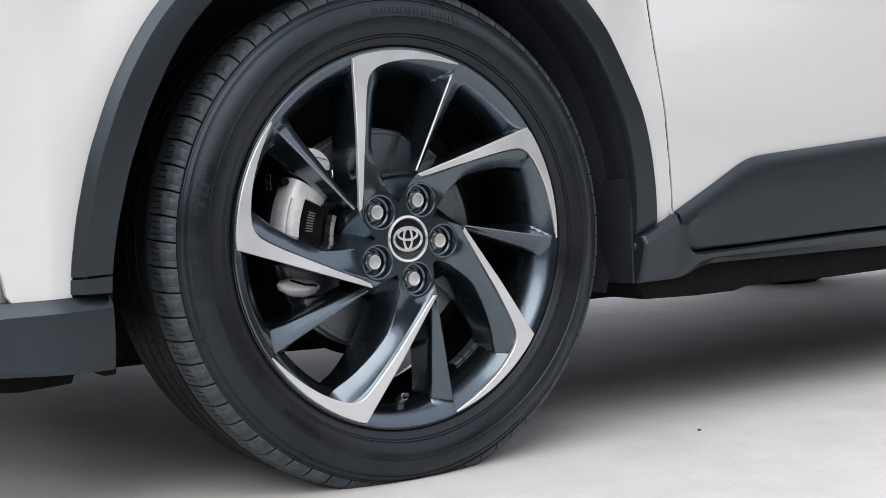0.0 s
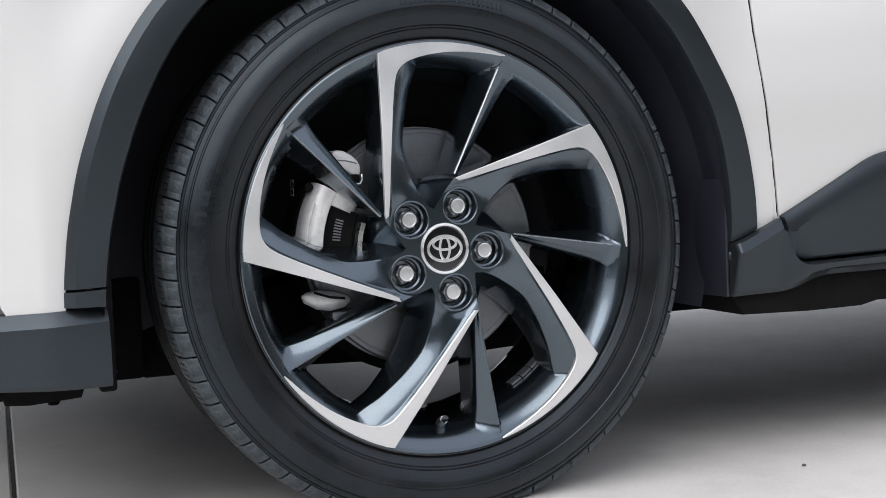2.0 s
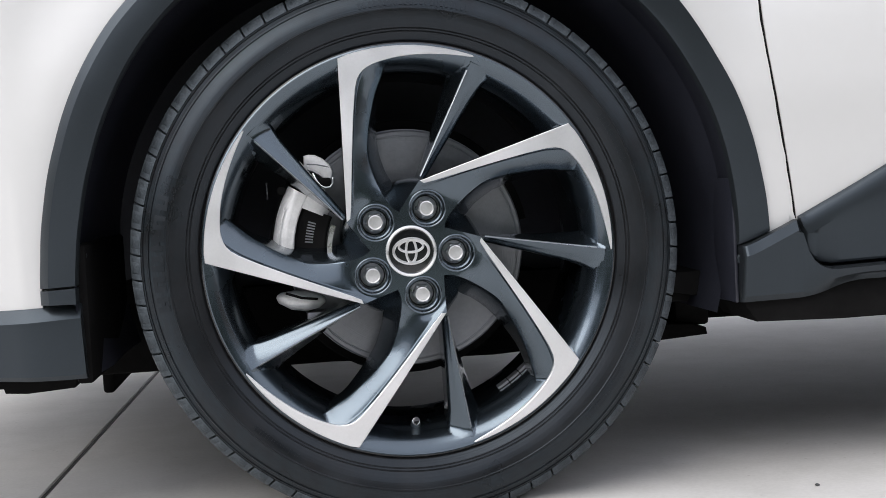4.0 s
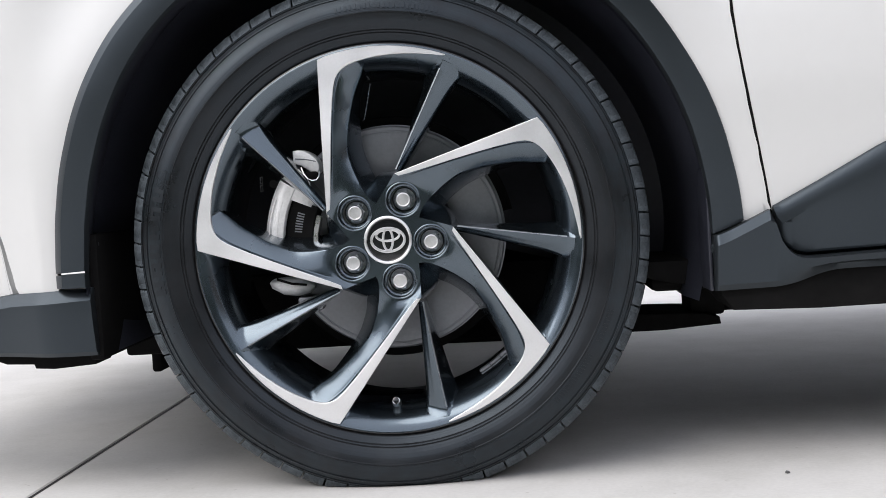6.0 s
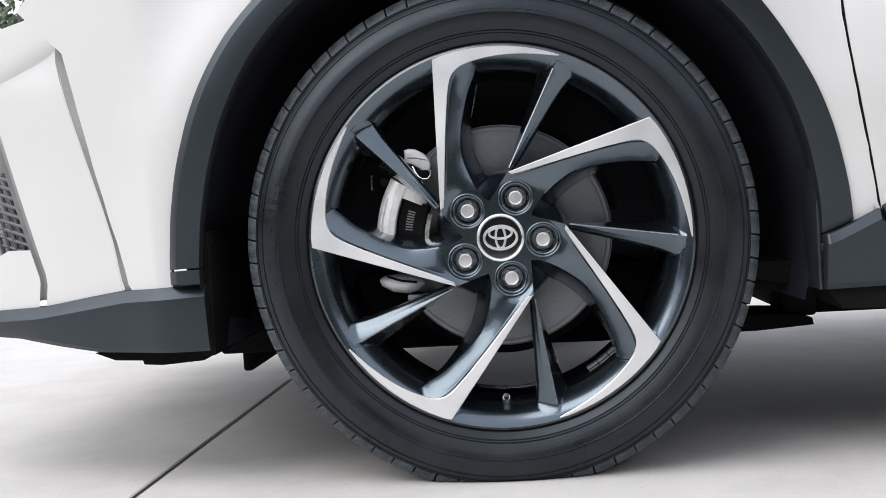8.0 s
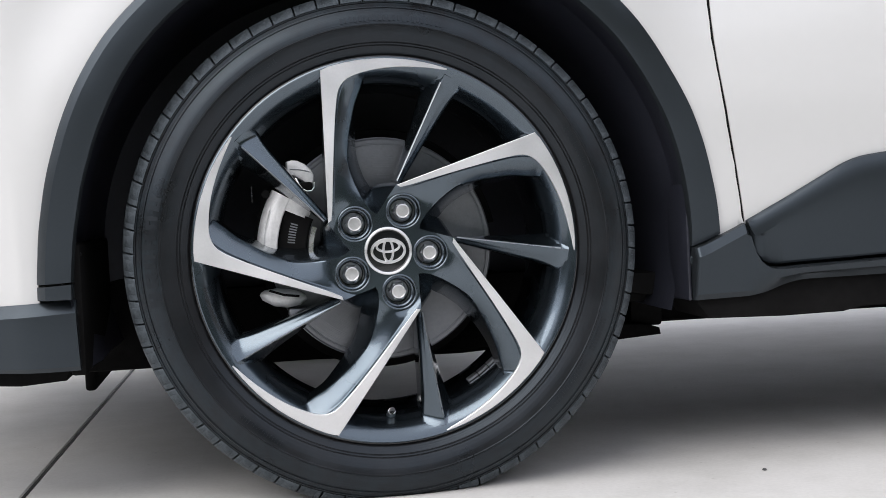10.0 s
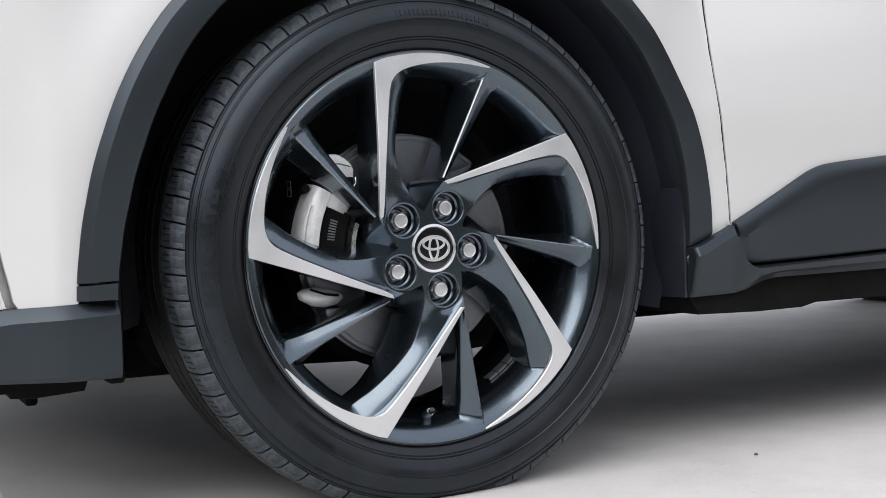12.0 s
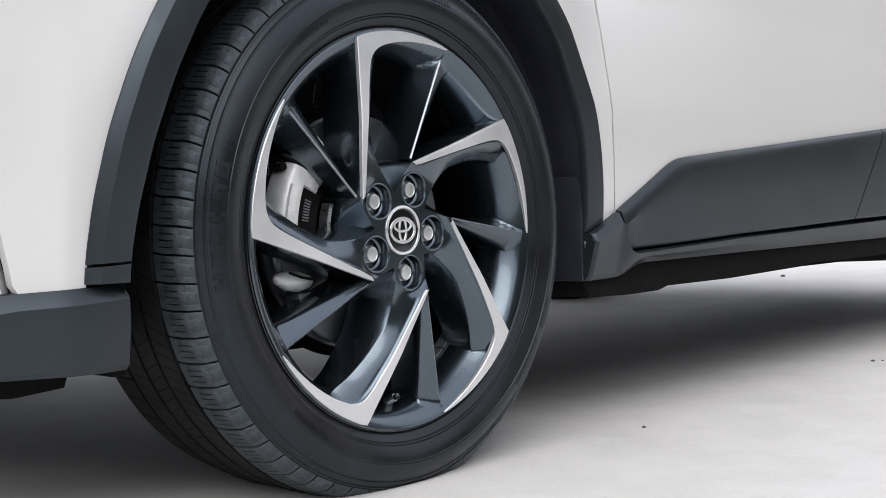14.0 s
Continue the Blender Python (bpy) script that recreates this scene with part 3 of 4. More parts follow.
# car shell above and behind the near skin
def shell():
    st = [(-0.90, 0.60, 0.50, 0.54), (-0.80, 0.42, 0.54, 0.58), (-0.65, 0.22, 0.60, 0.66), (-0.5, 0.12, 0.72, 0.78), (0.0, 0.06, 0.84, 0.93), (0.46, 0.055, 0.86, 0.97), (1.0, 0.055, 0.86, 1.0), (2.2, 0.055, 0.86, 1.02), (2.64, 0.055, 0.86, 1.05), (3.1, 0.06, 0.86, 1.05), (3.40, 0.25, 0.80, 1.0)]
    rows = []
    for x, y, z0, z1 in st:
        w = 1.795
        rows.append([(x, y, z0), (x, y - 0.005, (z0 + z1) / 2), (x, y + 0.02, z1 - 0.06), (x, y + 0.12, z1), (x, w / 2, z1 + 0.03), (x, w - y - 0.12, z1), (x, w - y - 0.02, z1 - 0.06), (x, w - y + 0.005, (z0 + z1) / 2), (x, w - y, z0)])
    return from_grid(rows)


part("rear_quarter", box(2.556, 3.36, 0.02, 0.06, 0.72, 0.99, 0.01), WHITE, car, "white rear quarter panel")
part("far_side", slab([(-0.86, 0.22), (-0.46, 0.20), (-0.44, 0.50), (-0.30, 0.70), (0.0, 0.78), (0.30, 0.70), (0.44, 0.50), (0.46, 0.48), (2.18, 0.48), (2.20, 0.54), (2.34, 0.70), (2.64, 0.78), (2.94, 0.70), (3.08, 0.50), (3.10, 0.32), (3.38, 0.36), (3.40, 1.0), (-0.5, 0.86), (-0.86, 0.66)], 1.76, 1.80, 0.01), WHITE, car, "white far side of the body")
part("nose", box(-0.93, -0.84, 0.40, 1.40, 0.255, 0.54, 0.03, 3), WHITE, car, "white bumper nose")
part("tail", box(3.32, 3.44, 0.12, 1.68, 0.34, 1.0, 0.04, 3), WHITE, car, "white tailgate and rear bumper")
part("cabin_floor", box(0.44, 3.3, 0.06, 1.0, 0.34, 0.38, 0.01), UNDER, car)
part("engine_bay", box(-0.55, 0.44, 0.42, 1.40, 0.26, 0.70, 0.02), UNDER, car)
part("body_shell", shell(), WHITE, car, "white car body shell", smooth=50)
cabin = from_grid([[(0.25, 0.16, 0.98), (0.25, 1.63, 0.98)], [(1.0, 0.30, 1.47), (1.0, 1.49, 1.47)], [(1.6, 0.30, 1.55), (1.6, 1.49, 1.55)], [(2.5, 0.32, 1.48), (2.5, 1.47, 1.48)], [(3.3, 0.25, 1.03), (3.3, 1.54, 1.03)]])
part("roof", cabin, WHITE, car, "white roof and screens", smooth=30)
for sy, y0, y1 in ((0, 0.16, 0.30), (1, 1.63, 1.49)):
    part("side_glass", from_grid([[(0.25, y0, 0.98), (0.30, y0, 0.99)], [(1.0, y1, 1.47), (1.0, y0, 1.0)], [(1.6, y1, 1.55), (1.6, y0, 1.0)], [(2.5, y1, 1.48), (2.5, y0, 1.01)], [(3.3, y0 + (0.09 if sy == 0 else -0.09), 1.03), (3.0, y0, 1.02)]]), GLASS, car, "dark tinted side glass")

# ---- wheel ----
LUGS = [66.4 + 72 * k for k in range(5)]
PCD = 0.0572
CORNER = [36.0 + 72 * k for k in range(5)]   # angles of the spokes' outer corners


def clamp_ground(bm):
    """Flattens what would sink below the ground and bulges the wall there a little."""
    for v in bm.verts:
        z = v.co.z + ZC
        if z < 0.06:
            s = (0.06 - z) / 0.06
            v.co.y += (-0.006 if v.co.y < 0.1 else 0.006) * min(1, s) * max(0, 1 - abs(v.co.x) / 0.2)
        if z < 0.001:
            v.co.z = 0.001 - ZC
    return bm


def spoke_y(r):
    return lerp(r, [(0.05, -0.012), (0.091, -0.0155), (0.16, -0.0175), (0.2555, -0.013)])


def polar(r, a):
    return (r * math.cos(radians(a)), r * math.sin(radians(a)))


TYRE = [(0.2585, 0.000), (0.2600, -0.004), (0.2620, -0.0050), (0.2634, -0.0076), (0.2650, -0.0086), (0.2690, -0.0114), (0.2728, -0.0138), (0.2733, -0.0134), (0.2741, -0.0134), (0.2746, -0.0148), (0.2762, -0.0156), (0.2767, -0.0152), (0.2775, -0.0152), (0.2780, -0.0166), (0.2850, -0.0200), (0.2920, -0.0224), (0.2975, -0.0233),
        (0.2984, -0.0245), (0.2998, -0.0247), (0.3006, -0.0234), (0.3060, -0.0226), (0.3120, -0.0204), (0.3180, -0.0170), (0.3226, -0.0138), (0.3234, -0.0147), (0.3246, -0.0140), (0.3254, -0.0120), (0.3300, -0.0084), (0.3308, -0.0093), (0.3320, -0.0083), (0.3328, -0.0060), (0.3385, 0.0030), (0.3400, 0.012), (0.3425, 0.030), (0.3430, 0.1025)]
TYRE = TYRE + [(r, 0.205 - y) for r, y in reversed(TYRE[:-1])]
WHEEL = pose(0, 0, ZC)
tyre = part("tyre", clamp_ground(lathe(TYRE, 160)), RUBBER, car, "black low-profile tyre with dusty tread", m=WHEEL, smooth=30)

# rim: lip, dish and barrel
RIM = [(0.2595, 0.004), (0.2600, -0.006), (0.2590, -0.0095), (0.2572, -0.0105), (0.2555, -0.0098), (0.2505, -0.0083), (0.2450, -0.0045), (0.2390, 0.0022), (0.2332, 0.0110), (0.2282, 0.0205), (0.2252, 0.0310), (0.2238, 0.0480), (0.2225, 0.09), (0.2240, 0.15), (0.2350, 0.185), (0.2500, 0.195), (0.2560, 0.205), (0.2590, 0.205)]
rim = part("rim", lathe(RIM, 128), GREY, car, "dark grey alloy wheel with machined swept spokes", m=WHEEL, smooth=40)
part("rim_edge_ring", lathe([(0.2582, -0.004), (0.2592, -0.0075), (0.2606, -0.0070), (0.2612, -0.003)], 128), GLOSS, rim, m=WHEEL)

DISH = [(0.2210, 0.20), (0.2238, 0.0480), (0.2252, 0.0310), (0.2282, 0.0205), (0.2332, 0.0110), (0.2390, 0.0022), (0.2450, -0.0045), (0.2505, -0.0083), (0.2555, -0.0098)]
STRIP_R = [(0.050, 0.060), (0.068, 0.0550), (0.110, 0.0382), (0.153, 0.0205), (0.180, 0.0090), (0.215, -0.0070), (0.232, -0.020), (0.2445, -0.034)]
CREST = [(0.0515, -0.0036), (0.0545, -0.0005), (0.060, 0.0028), (0.070, 0.0062), (0.090, 0.0095), (0.112, 0.0102), (0.131, 0.0080), (0.158, -0.0035), (0.181, -0.0165), (0.200, -0.0290), (0.2175, -0.0440), (0.236, -0.0580), (0.245, -0.064)]
FOOT = [(0.0515, -0.0038), (0.0560, -0.0046), (0.0640, -0.0072), (0.0835, -0.0110), (0.104, -0.0085), (0.131, -0.0095), (0.158, -0.0165), (0.181, -0.0250), (0.200, -0.0340), (0.2175, -0.0480), (0.236, -0.062), (0.245, -0.068)]
HUB_Y = -0.0065


def smoothstep(x, a, b):
    t = max(0.0, min(1.0, (x - a) / (b - a)))
    return t * t * (3 - 2 * t)


def onto_dish(y, r, soft=0.006):
    """Lets a surface at the depth y run out into the rim's dish with a fillet."""
    d = lerp(r, DISH) + 0.0004
    h = max(soft - abs(y - d), 0) / soft
    return min(y, d) - h * h * soft / 4


def curve(x, table):
    """A value from a table of (x, value) along a smooth curve through its points."""
    xs, ys = [a for a, _ in table], [b for _, b in table]
    x = max(xs[0], min(xs[-1], x))
    k = max(0, min(len(xs) - 2, sum(1 for a in xs if a <= x) - 1))

    def slope(i):
        i0, i1 = max(0, i - 1), min(len(xs) - 1, i + 1)
        return (ys[i1] - ys[i0]) / (xs[i1] - xs[i0])

    w = xs[k + 1] - xs[k]
    t = (x - xs[k]) / w
    return (2 * t ** 3 - 3 * t ** 2 + 1) * ys[k] + (t ** 3 - 2 * t ** 2 + t) * w * slope(k) + (3 * t ** 2 - 2 * t ** 3) * ys[k + 1] + (t ** 3 - t ** 2) * w * slope(k + 1)


def by_radius(table):
    """A line of (u, v) as a table of (radius, angle in degrees)."""
    us = [table[0][0] + (table[-1][0] - table[0][0]) * i / 120 for i in range(121)]
    vs = [curve(u, table) for u in us]
    return [(math.hypot(u, v), math.degrees(math.atan2(v, u))) for u, v in zip(us, vs)]


def face_y(u, v):
    """Depth of the spoke's painted face: a step off the bright strip, then a hollow that rolls away to the edge."""
    r = math.hypot(u, v)
    vr, ve = smooth_lerp2(u, STRIP_R), curve(u, CREST)
    t = max(0.0, min(1.15, (vr - v) / max(vr - ve, 0.004)))
    top = spoke_y(r) + 0.0015
    low = lerp(u, [(0.05, -0.0045), (0.09, -0.0030), (0.131, 0.0), (0.181, 0.0045), (0.2175, 0.0105), (0.245, 0.014)])
    y = top + 0.0030 * smoothstep(t, 0.0, 0.12) + (low - top - 0.0030) * t ** 1.45
    y = HUB_Y + (y - HUB_Y) * smoothstep(r, 0.064, 0.100)
    lug = polar(PCD, 30.4)
    return HUB_Y + (y - HUB_Y) * smoothstep(math.hypot(u - lug[0], v - lug[1]), 0.0238, 0.0320)


def spoke_body():
    """One fifth of the hub with its spoke, in rings about the axle: side wall, face, rounded edge and a wall that leans away."""
    low, foot = by_radius(CREST), by_radius(FOOT)
    high = [(0.0515, 68.0)]
    for k in range(1, 9):        # the straight edge from the notch to the strip's tip
        p = Vector((0.0193, 0.0478)).lerp(Vector((0.0646, 0.0632)), k / 8)
        high.append((p.length, math.degrees(math.atan2(p.y, p.x))))
    for k in range(1, 41):
        u = 0.0646 + (0.2545 - 0.0646) * k / 40
        v = 0.0608 - 0.3238 * (u - 0.064)
        high.append((math.hypot(u, v), math.degrees(math.atan2(v, u))))
    rs = [0.0312 + 0.0009 * i for i in range(23)] + [0.0524 + 0.0011 * i for i in range(28)] + [0.0835 + 0.0028 * i for i in range(59)]
    rows = []
    for r in rs:
        a0, a1 = (-4.0, 68.0) if r < 0.0515 else (lerp(r, low), lerp(r, high))
        deg = math.degrees(1 / r)

        def at(a, y=None):
            u, v = polar(r, a)
            if y is None:
                y = onto_dish(face_y(u, v), r)
            return (u, y, v)

        y0, y1 = at(a0)[1], at(a1)[1]
        inner = smoothstep(r, 0.0515, 0.058)
        valley = min(0.034, 0.004 + (r - 0.0515) * 0.85)
        dish = lerp(r, DISH)
        # the wall on the strip's side: into the notch's valley near the hub, straight down further out
        out = smoothstep(r, 0.084, 0.100)
        if r < 0.0515:
            left = [at(a1, y1 + 0.010), at(a1, y1 + 0.006), at(a1, y1 + 0.003), at(a1, y1)]
        else:
            av = 72 + lerp(r, foot)
            ab = av + (a1 + 0.0005 * deg - av) * out
            yb = valley + (0.055 - valley) * out
            left = [at(ab, yb), at(a1 + (ab - a1) * 0.5, y1 + (yb - y1) * 0.6), at(a1 + 0.0006 * deg * inner, y1 + 0.0016 * inner + 0.0002), at(a1, y1)]
            if r > 0.2262:
                left[0], left[1] = at(a1 + 0.0050 * deg, dish + 0.0004), at(a1 + 0.0018 * deg, dish - 0.0012)
        # the rounded edge and the leaning wall on the far side
        if r < 0.0515:
            right = [at(a0, y0 + 0.003), at(a0, y0 + 0.005), at(a0, y0 + 0.008), at(a0, y0 + 0.010)]
        else:
            af = lerp(r, foot)
            yf = valley + (0.042 - valley) * smoothstep(r, 0.0835, 0.110)
            right = [at(a0 - 0.0009 * deg * inner, y0 + 0.0005 + 0.0008 * inner), at(a0 + (af - a0) * 0.22, y0 + (yf - y0) * 0.20), at(af, yf), at(af + 0.001 * deg, max(yf, 0.058 * out))]
            right = [(u, onto_dish(y, r, 0.004), v) for u, y, v in right]
        face = [at(a1 + (a0 - a1) * j / 44) for j in range(1, 45)]
        rows.append(left + face + right)
    bm = from_grid(rows)
    lug = polar(PCD, 30.4)
    gone = [f for f in bm.faces if math.hypot(f.calc_center_median().x - lug[0], f.calc_center_median().z - lug[1]) < 0.0224 and f.calc_center_median().y < 0.0]
    bmesh.ops.delete(bm, geom=gone, context="FACES")
    return bm


def smooth_lerp2(x, table):
    return sum(lerp(x + d, table) for d in (-0.010, -0.005, 0, 0.005, 0.010)) / 5


def machined_face():
    """The bright L-shaped face between two rails: along the spoke, round the corner and along the lip."""
    a = [(0.0635 + (0.2555 - 0.0635) * t, 0.0622 * (1 - t)) for t in [k / 14 for k in range(15)]]
    outer = a + [polar(0.2566, -d) for d in (2.5, 5, 7.5, 10, 13, 16, 19, 22, 25, 28, 31, 34, 36.5, 38.6)]
    inn = [(0.0655, 0.0572), (0.0690, 0.0545), (0.110, 0.0380), (0.153, 0.0203), (0.180, 0.0088), (0.205, -0.0025)]
    b = []
    for k in range(12):
        u = 0.0655 + (0.214 - 0.0655) * k / 11
        b.append((u, smooth_lerp2(u, [(0.05, 0.0640)] + inn + [(0.23, -0.0155)])))
    b += [polar(0.2240, -3.4), polar(0.2290, -4.6), polar(0.2330, -6.0)]
    b += [polar(r, -d) for r, d in ((0.2358, 7.6), (0.2374, 9.0), (0.2386, 10.4), (0.2398, 12.2), (0.2415, 15), (0.2428, 17.4), (0.2441, 20), (0.2455, 23), (0.2469, 26), (0.2484, 29), (0.2500, 32), (0.2518, 35), (0.2532, 37.2), (0.2550, 38.8))]

    def lift(p):
        d = math.degrees(math.atan2(-p[1], p[0]))
        return spoke_y(math.hypot(*p)) + (0.0015 * max(0, d - 12) / 26 if p[1] < 0 else 0)

    rows = []
    for p, q in zip(outer, b):
        p, q = Vector(p), Vector(q)
        d = (q - p).normalized() * min(0.0008, (q - p).length * 0.3)
        yp, yq = lift(p), lift(q)
        rows.append([(p.x, yp + 0.006, p.y), (p.x, yp + 0.0007, p.y), (p.x + d.x, yp, p.y + d.y), (q.x - d.x, yq, q.y - d.y), (q.x, yq + 0.0007, q.y), (q.x, yq + 0.006, q.y)])
    return from_grid(rows)


def fin_line(t):
    """Point, height and side direction along the secondary blade's front ridge."""
    a, b = Vector((0.0675, 0.0650)), Vector((0.2075, 0.1365))
    d = (b - a).normalized()
    return a + (b - a) * t, -0.0095 + 0.0045 * t, Vector((d.y, -d.x))


def fin():
    """The dark secondary blade: a front ridge, a broad face that falls away, a leaning flank, and a foot run out into the rim."""
    rows = []
    for i in range(61):
        t = i / 60
        p, y, nrm = fin_line(t)
        flare = max(0, (t - 0.70) / 0.30) ** 2
        w = 0.0015 + 0.0205 * t + 0.006 * flare
        drop = 0.003 + 0.011 * t
        lean = 0.0012 + 0.0200 * t + 0.006 * flare
        deep = 0.012 + 0.022 * min(1, t * 1.6)
        pts = [(-lean * 0.8, 0.060), (-lean, deep + 0.003), (-lean * 0.96, deep), (-lean * 0.75, y + (deep - y) * 0.76), (-lean * 0.50, y + (deep - y) * 0.52), (-lean * 0.26 - 0.0004, y + (deep - y) * 0.29), (-lean * 0.09 - 0.0008, y + (deep - y) * 0.11), (-0.0011, y + 0.0012), (-0.0002, y + 0.0001), (0.0006, y + 0.0004), (w * 0.35, y + drop * 0.24), (w * 0.7, y + drop * 0.60), (w, y + drop), (w + 0.0020, y + drop + 0.0012), (w + 0.0038, y + drop + 0.0040), (w + 0.0050, y + drop + 0.0085), (w + 0.0054, y + drop + 0.015), (w + 0.0048, 0.058)]
        row = []
        for k, d in pts:
            q = p + nrm * k
            row.append((q.x, onto_dish(d, q.length, 0.0095), q.y))
        rows.append(row)
    return from_grid(rows)


def fin_glint():
    """A bright strip along the blade's ridge, its highlight put into the colour."""
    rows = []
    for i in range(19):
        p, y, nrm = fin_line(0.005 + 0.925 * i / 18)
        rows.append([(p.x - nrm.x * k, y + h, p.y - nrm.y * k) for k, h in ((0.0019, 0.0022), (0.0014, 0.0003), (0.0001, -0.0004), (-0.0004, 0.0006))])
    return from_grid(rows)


SPOKE, FACE, FIN = mesh_of("spoke", spoke_body(), GREY, 45), mesh_of("machined_face", machined_face(), MACHINED, 30), mesh_of("fin", fin(), GREY, 32)
FIN_GLINT = mesh_of("fin_glint", fin_glint(), EDGE, 60)


def turned(a):
    return Matrix.Rotation(-radians(a), 4, "Y")


for a in CORNER:
    part("spoke", SPOKE, GREY, rim, "", WHEEL @ turned(a))
    part("machined_face", FACE, MACHINED, rim, "bright machined spoke face", WHEEL @ turned(a))
    part("fin", FIN, GREY, rim, "", WHEEL @ turned(a))
    part("fin_glint", FIN_GLINT, EDGE, rim, "", WHEEL @ turned(a))

# the pockets of the lug nuts, stepped and sunk in the hub
POCKET = mesh_of("lug_pocket", lathe([(0.0242, -0.0058), (0.0238, -0.0071), (0.0228, -0.0076), (0.0219, -0.0070), (0.0214, -0.0050), (0.0208, 0.0030), (0.0203, 0.0046), (0.0178, 0.0058), (0.0172, 0.0068), (0.0168, 0.0100), (0.0162, 0.0205), (0.0150, 0.0225), (0.0001, 0.0235)], 48), GREY, 35)
for a in LUGS:
    cx, cz = polar(PCD, a)
    part("lug_pocket", POCKET, GREY, rim, "", WHEEL @ pose(cx, 0, cz))
part("hub_core", lathe([(0.0300, 0.004), (0.0318, 0.004), (0.050, 0.045), (0.0001, 0.045)], 48), GREY, rim, m=WHEEL)


def lug_nut():
    rings = [(0.0150, 0.0240, 40), (0.0150, 0.0200, 40), (0.0128, 0.0185, 6), (0.0128, 0.0050, 6), (0.0118, 0.0040, 6), (0.0104, 0.0036, 40), (0.0101, 0.0008, 40), (0.0094, -0.0008, 40), (0.0082, -0.0011, 40), (0.0077, -0.0003, 40), (0.0050, -0.0004, 40), (0.0001, -0.0005, 40)]
    rows = []
    for r, y, n in rings:
        row = []
        for k in range(36):
            a = 2 * math.pi * k / 36
            rr = r
            if n == 6:
                rr = r * math.cos(math.pi / 6) / math.cos((a % (math.pi / 3)) - math.pi / 6)
            row.append((rr * math.cos(a), y, rr * math.sin(a)))
        rows.append(row)
    return from_grid(rows, False, True)


NUT = mesh_of("lug_nut", lug_nut(), SATIN, 28)
for a in LUGS:
    cx, cz = polar(PCD, a)
    part("lug_nut", NUT, SATIN, rim, "chromed lug nut", WHEEL @ pose(cx, 0.001, cz, 0, a * 1.7, 0))

part("centre_cap", lathe([(0.0307, 0.003), (0.0307, -0.006), (0.0299, -0.0070), (0.0285, -0.0066), (0.0270, -0.0056), (0.015, -0.0062), (0.0001, -0.0064)], 64), GLOSS, rim, "black centre cap with chrome oval badge", m=WHEEL)
part("cap_ring", tube([(0.0303 * math.cos(2 * math.pi * k / 64), -0.0070, 0.0303 * math.sin(2 * math.pi * k / 64)) for k in range(64)], 0.0021, 8, True), SATIN, rim, "chrome ring", m=WHEEL)


def oval(cx, cz, rx, rz, w):
    bm = tube([(cx + rx * math.cos(2 * math.pi * k / 48), 0, cz + rz * math.sin(2 * math.pi * k / 48)) for k in range(48)], w, 8, True)
    for v in bm.verts:
        v.co.y = -0.0068 + v.co.y * 0.7
    return bm


for cx, cz, rx, rz, w in ((0, 0, 0.0222, 0.0156, 0.0020), (0, 0.0004, 0.0064, 0.0146, 0.0017), (0, 0.0062, 0.0154, 0.0075, 0.0017)):
    part("badge_oval", oval(cx, cz, rx, rz, w), SATIN, rim, m=WHEEL)
part("valve_stem", tube([(-0.004, 0.026, -0.2265), (-0.004, 0.018, -0.2215), (-0.004, 0.0115, -0.2190)], [0.0064, 0.0058, 0.0050], 14), CHROME, rim, "short metal tyre valve", m=WHEEL)
part("valve_cap", tube([(-0.004, 0.0120, -0.2192), (-0.004, 0.0060, -0.2168), (-0.004, 0.0055, -0.2166)], [0.0042, 0.0042, 0.0026], 14), GLOSS, rim, m=WHEEL)

# balance weights stuck inside the barrel
for k in range(4):
    part("wheel_weight", lathe([(0.2228, 0.054), (0.2196, 0.0544), (0.2196, 0.0716), (0.2228, 0.072)], 3, -60.0 + 4.6 * k, -60.0 + 4.6 * k + 4.2), IRON, rim, "small grey balance weight", m=WHEEL)

# brake behind the wheel
disc = part("brake_disc", lathe([(0.084, 0.080), (0.088, 0.0725), (0.0905, 0.072), (0.146, 0.072), (0.1468, 0.0726), (0.1478, 0.0726), (0.1486, 0.072), (0.153, 0.072), (0.155, 0.074), (0.155, 0.080), (0.150, 0.081), (0.150, 0.089), (0.157, 0.090), (0.157, 0.096), (0.08, 0.098)], 96), IRON, car, "grey cast iron brake disc", m=WHEEL)
part("disc_hat", lathe([(0.0001, 0.040), (0.074, 0.040), (0.080, 0.043), (0.0835, 0.048), (0.0845, 0.074)], 64), RIBS, disc, "dark hub of the disc", m=WHEEL)
part("splash_shield", lathe([(0.06, 0.112), (0.150, 0.108), (0.168, 0.104), (0.170, 0.108), (0.168, 0.112), (0.06, 0.118)], 64, 10, 330), UNDER, car, "dark brake splash shield", m=WHEEL)


def arc_bar(profile, a0, a1, seg=20):
    """A bar bent round the axle: a closed profile of (radius, y) between two angles, with its ends closed."""
    bm = lathe(profile, seg, a0, a1, True)
    n = len(profile)
    bm.verts.ensure_lookup_table()
    bm.faces.new([bm.verts[j] for j in range(n)])
    bm.faces.new([bm.verts[seg * n + j] for j in range(n)])
    return bm


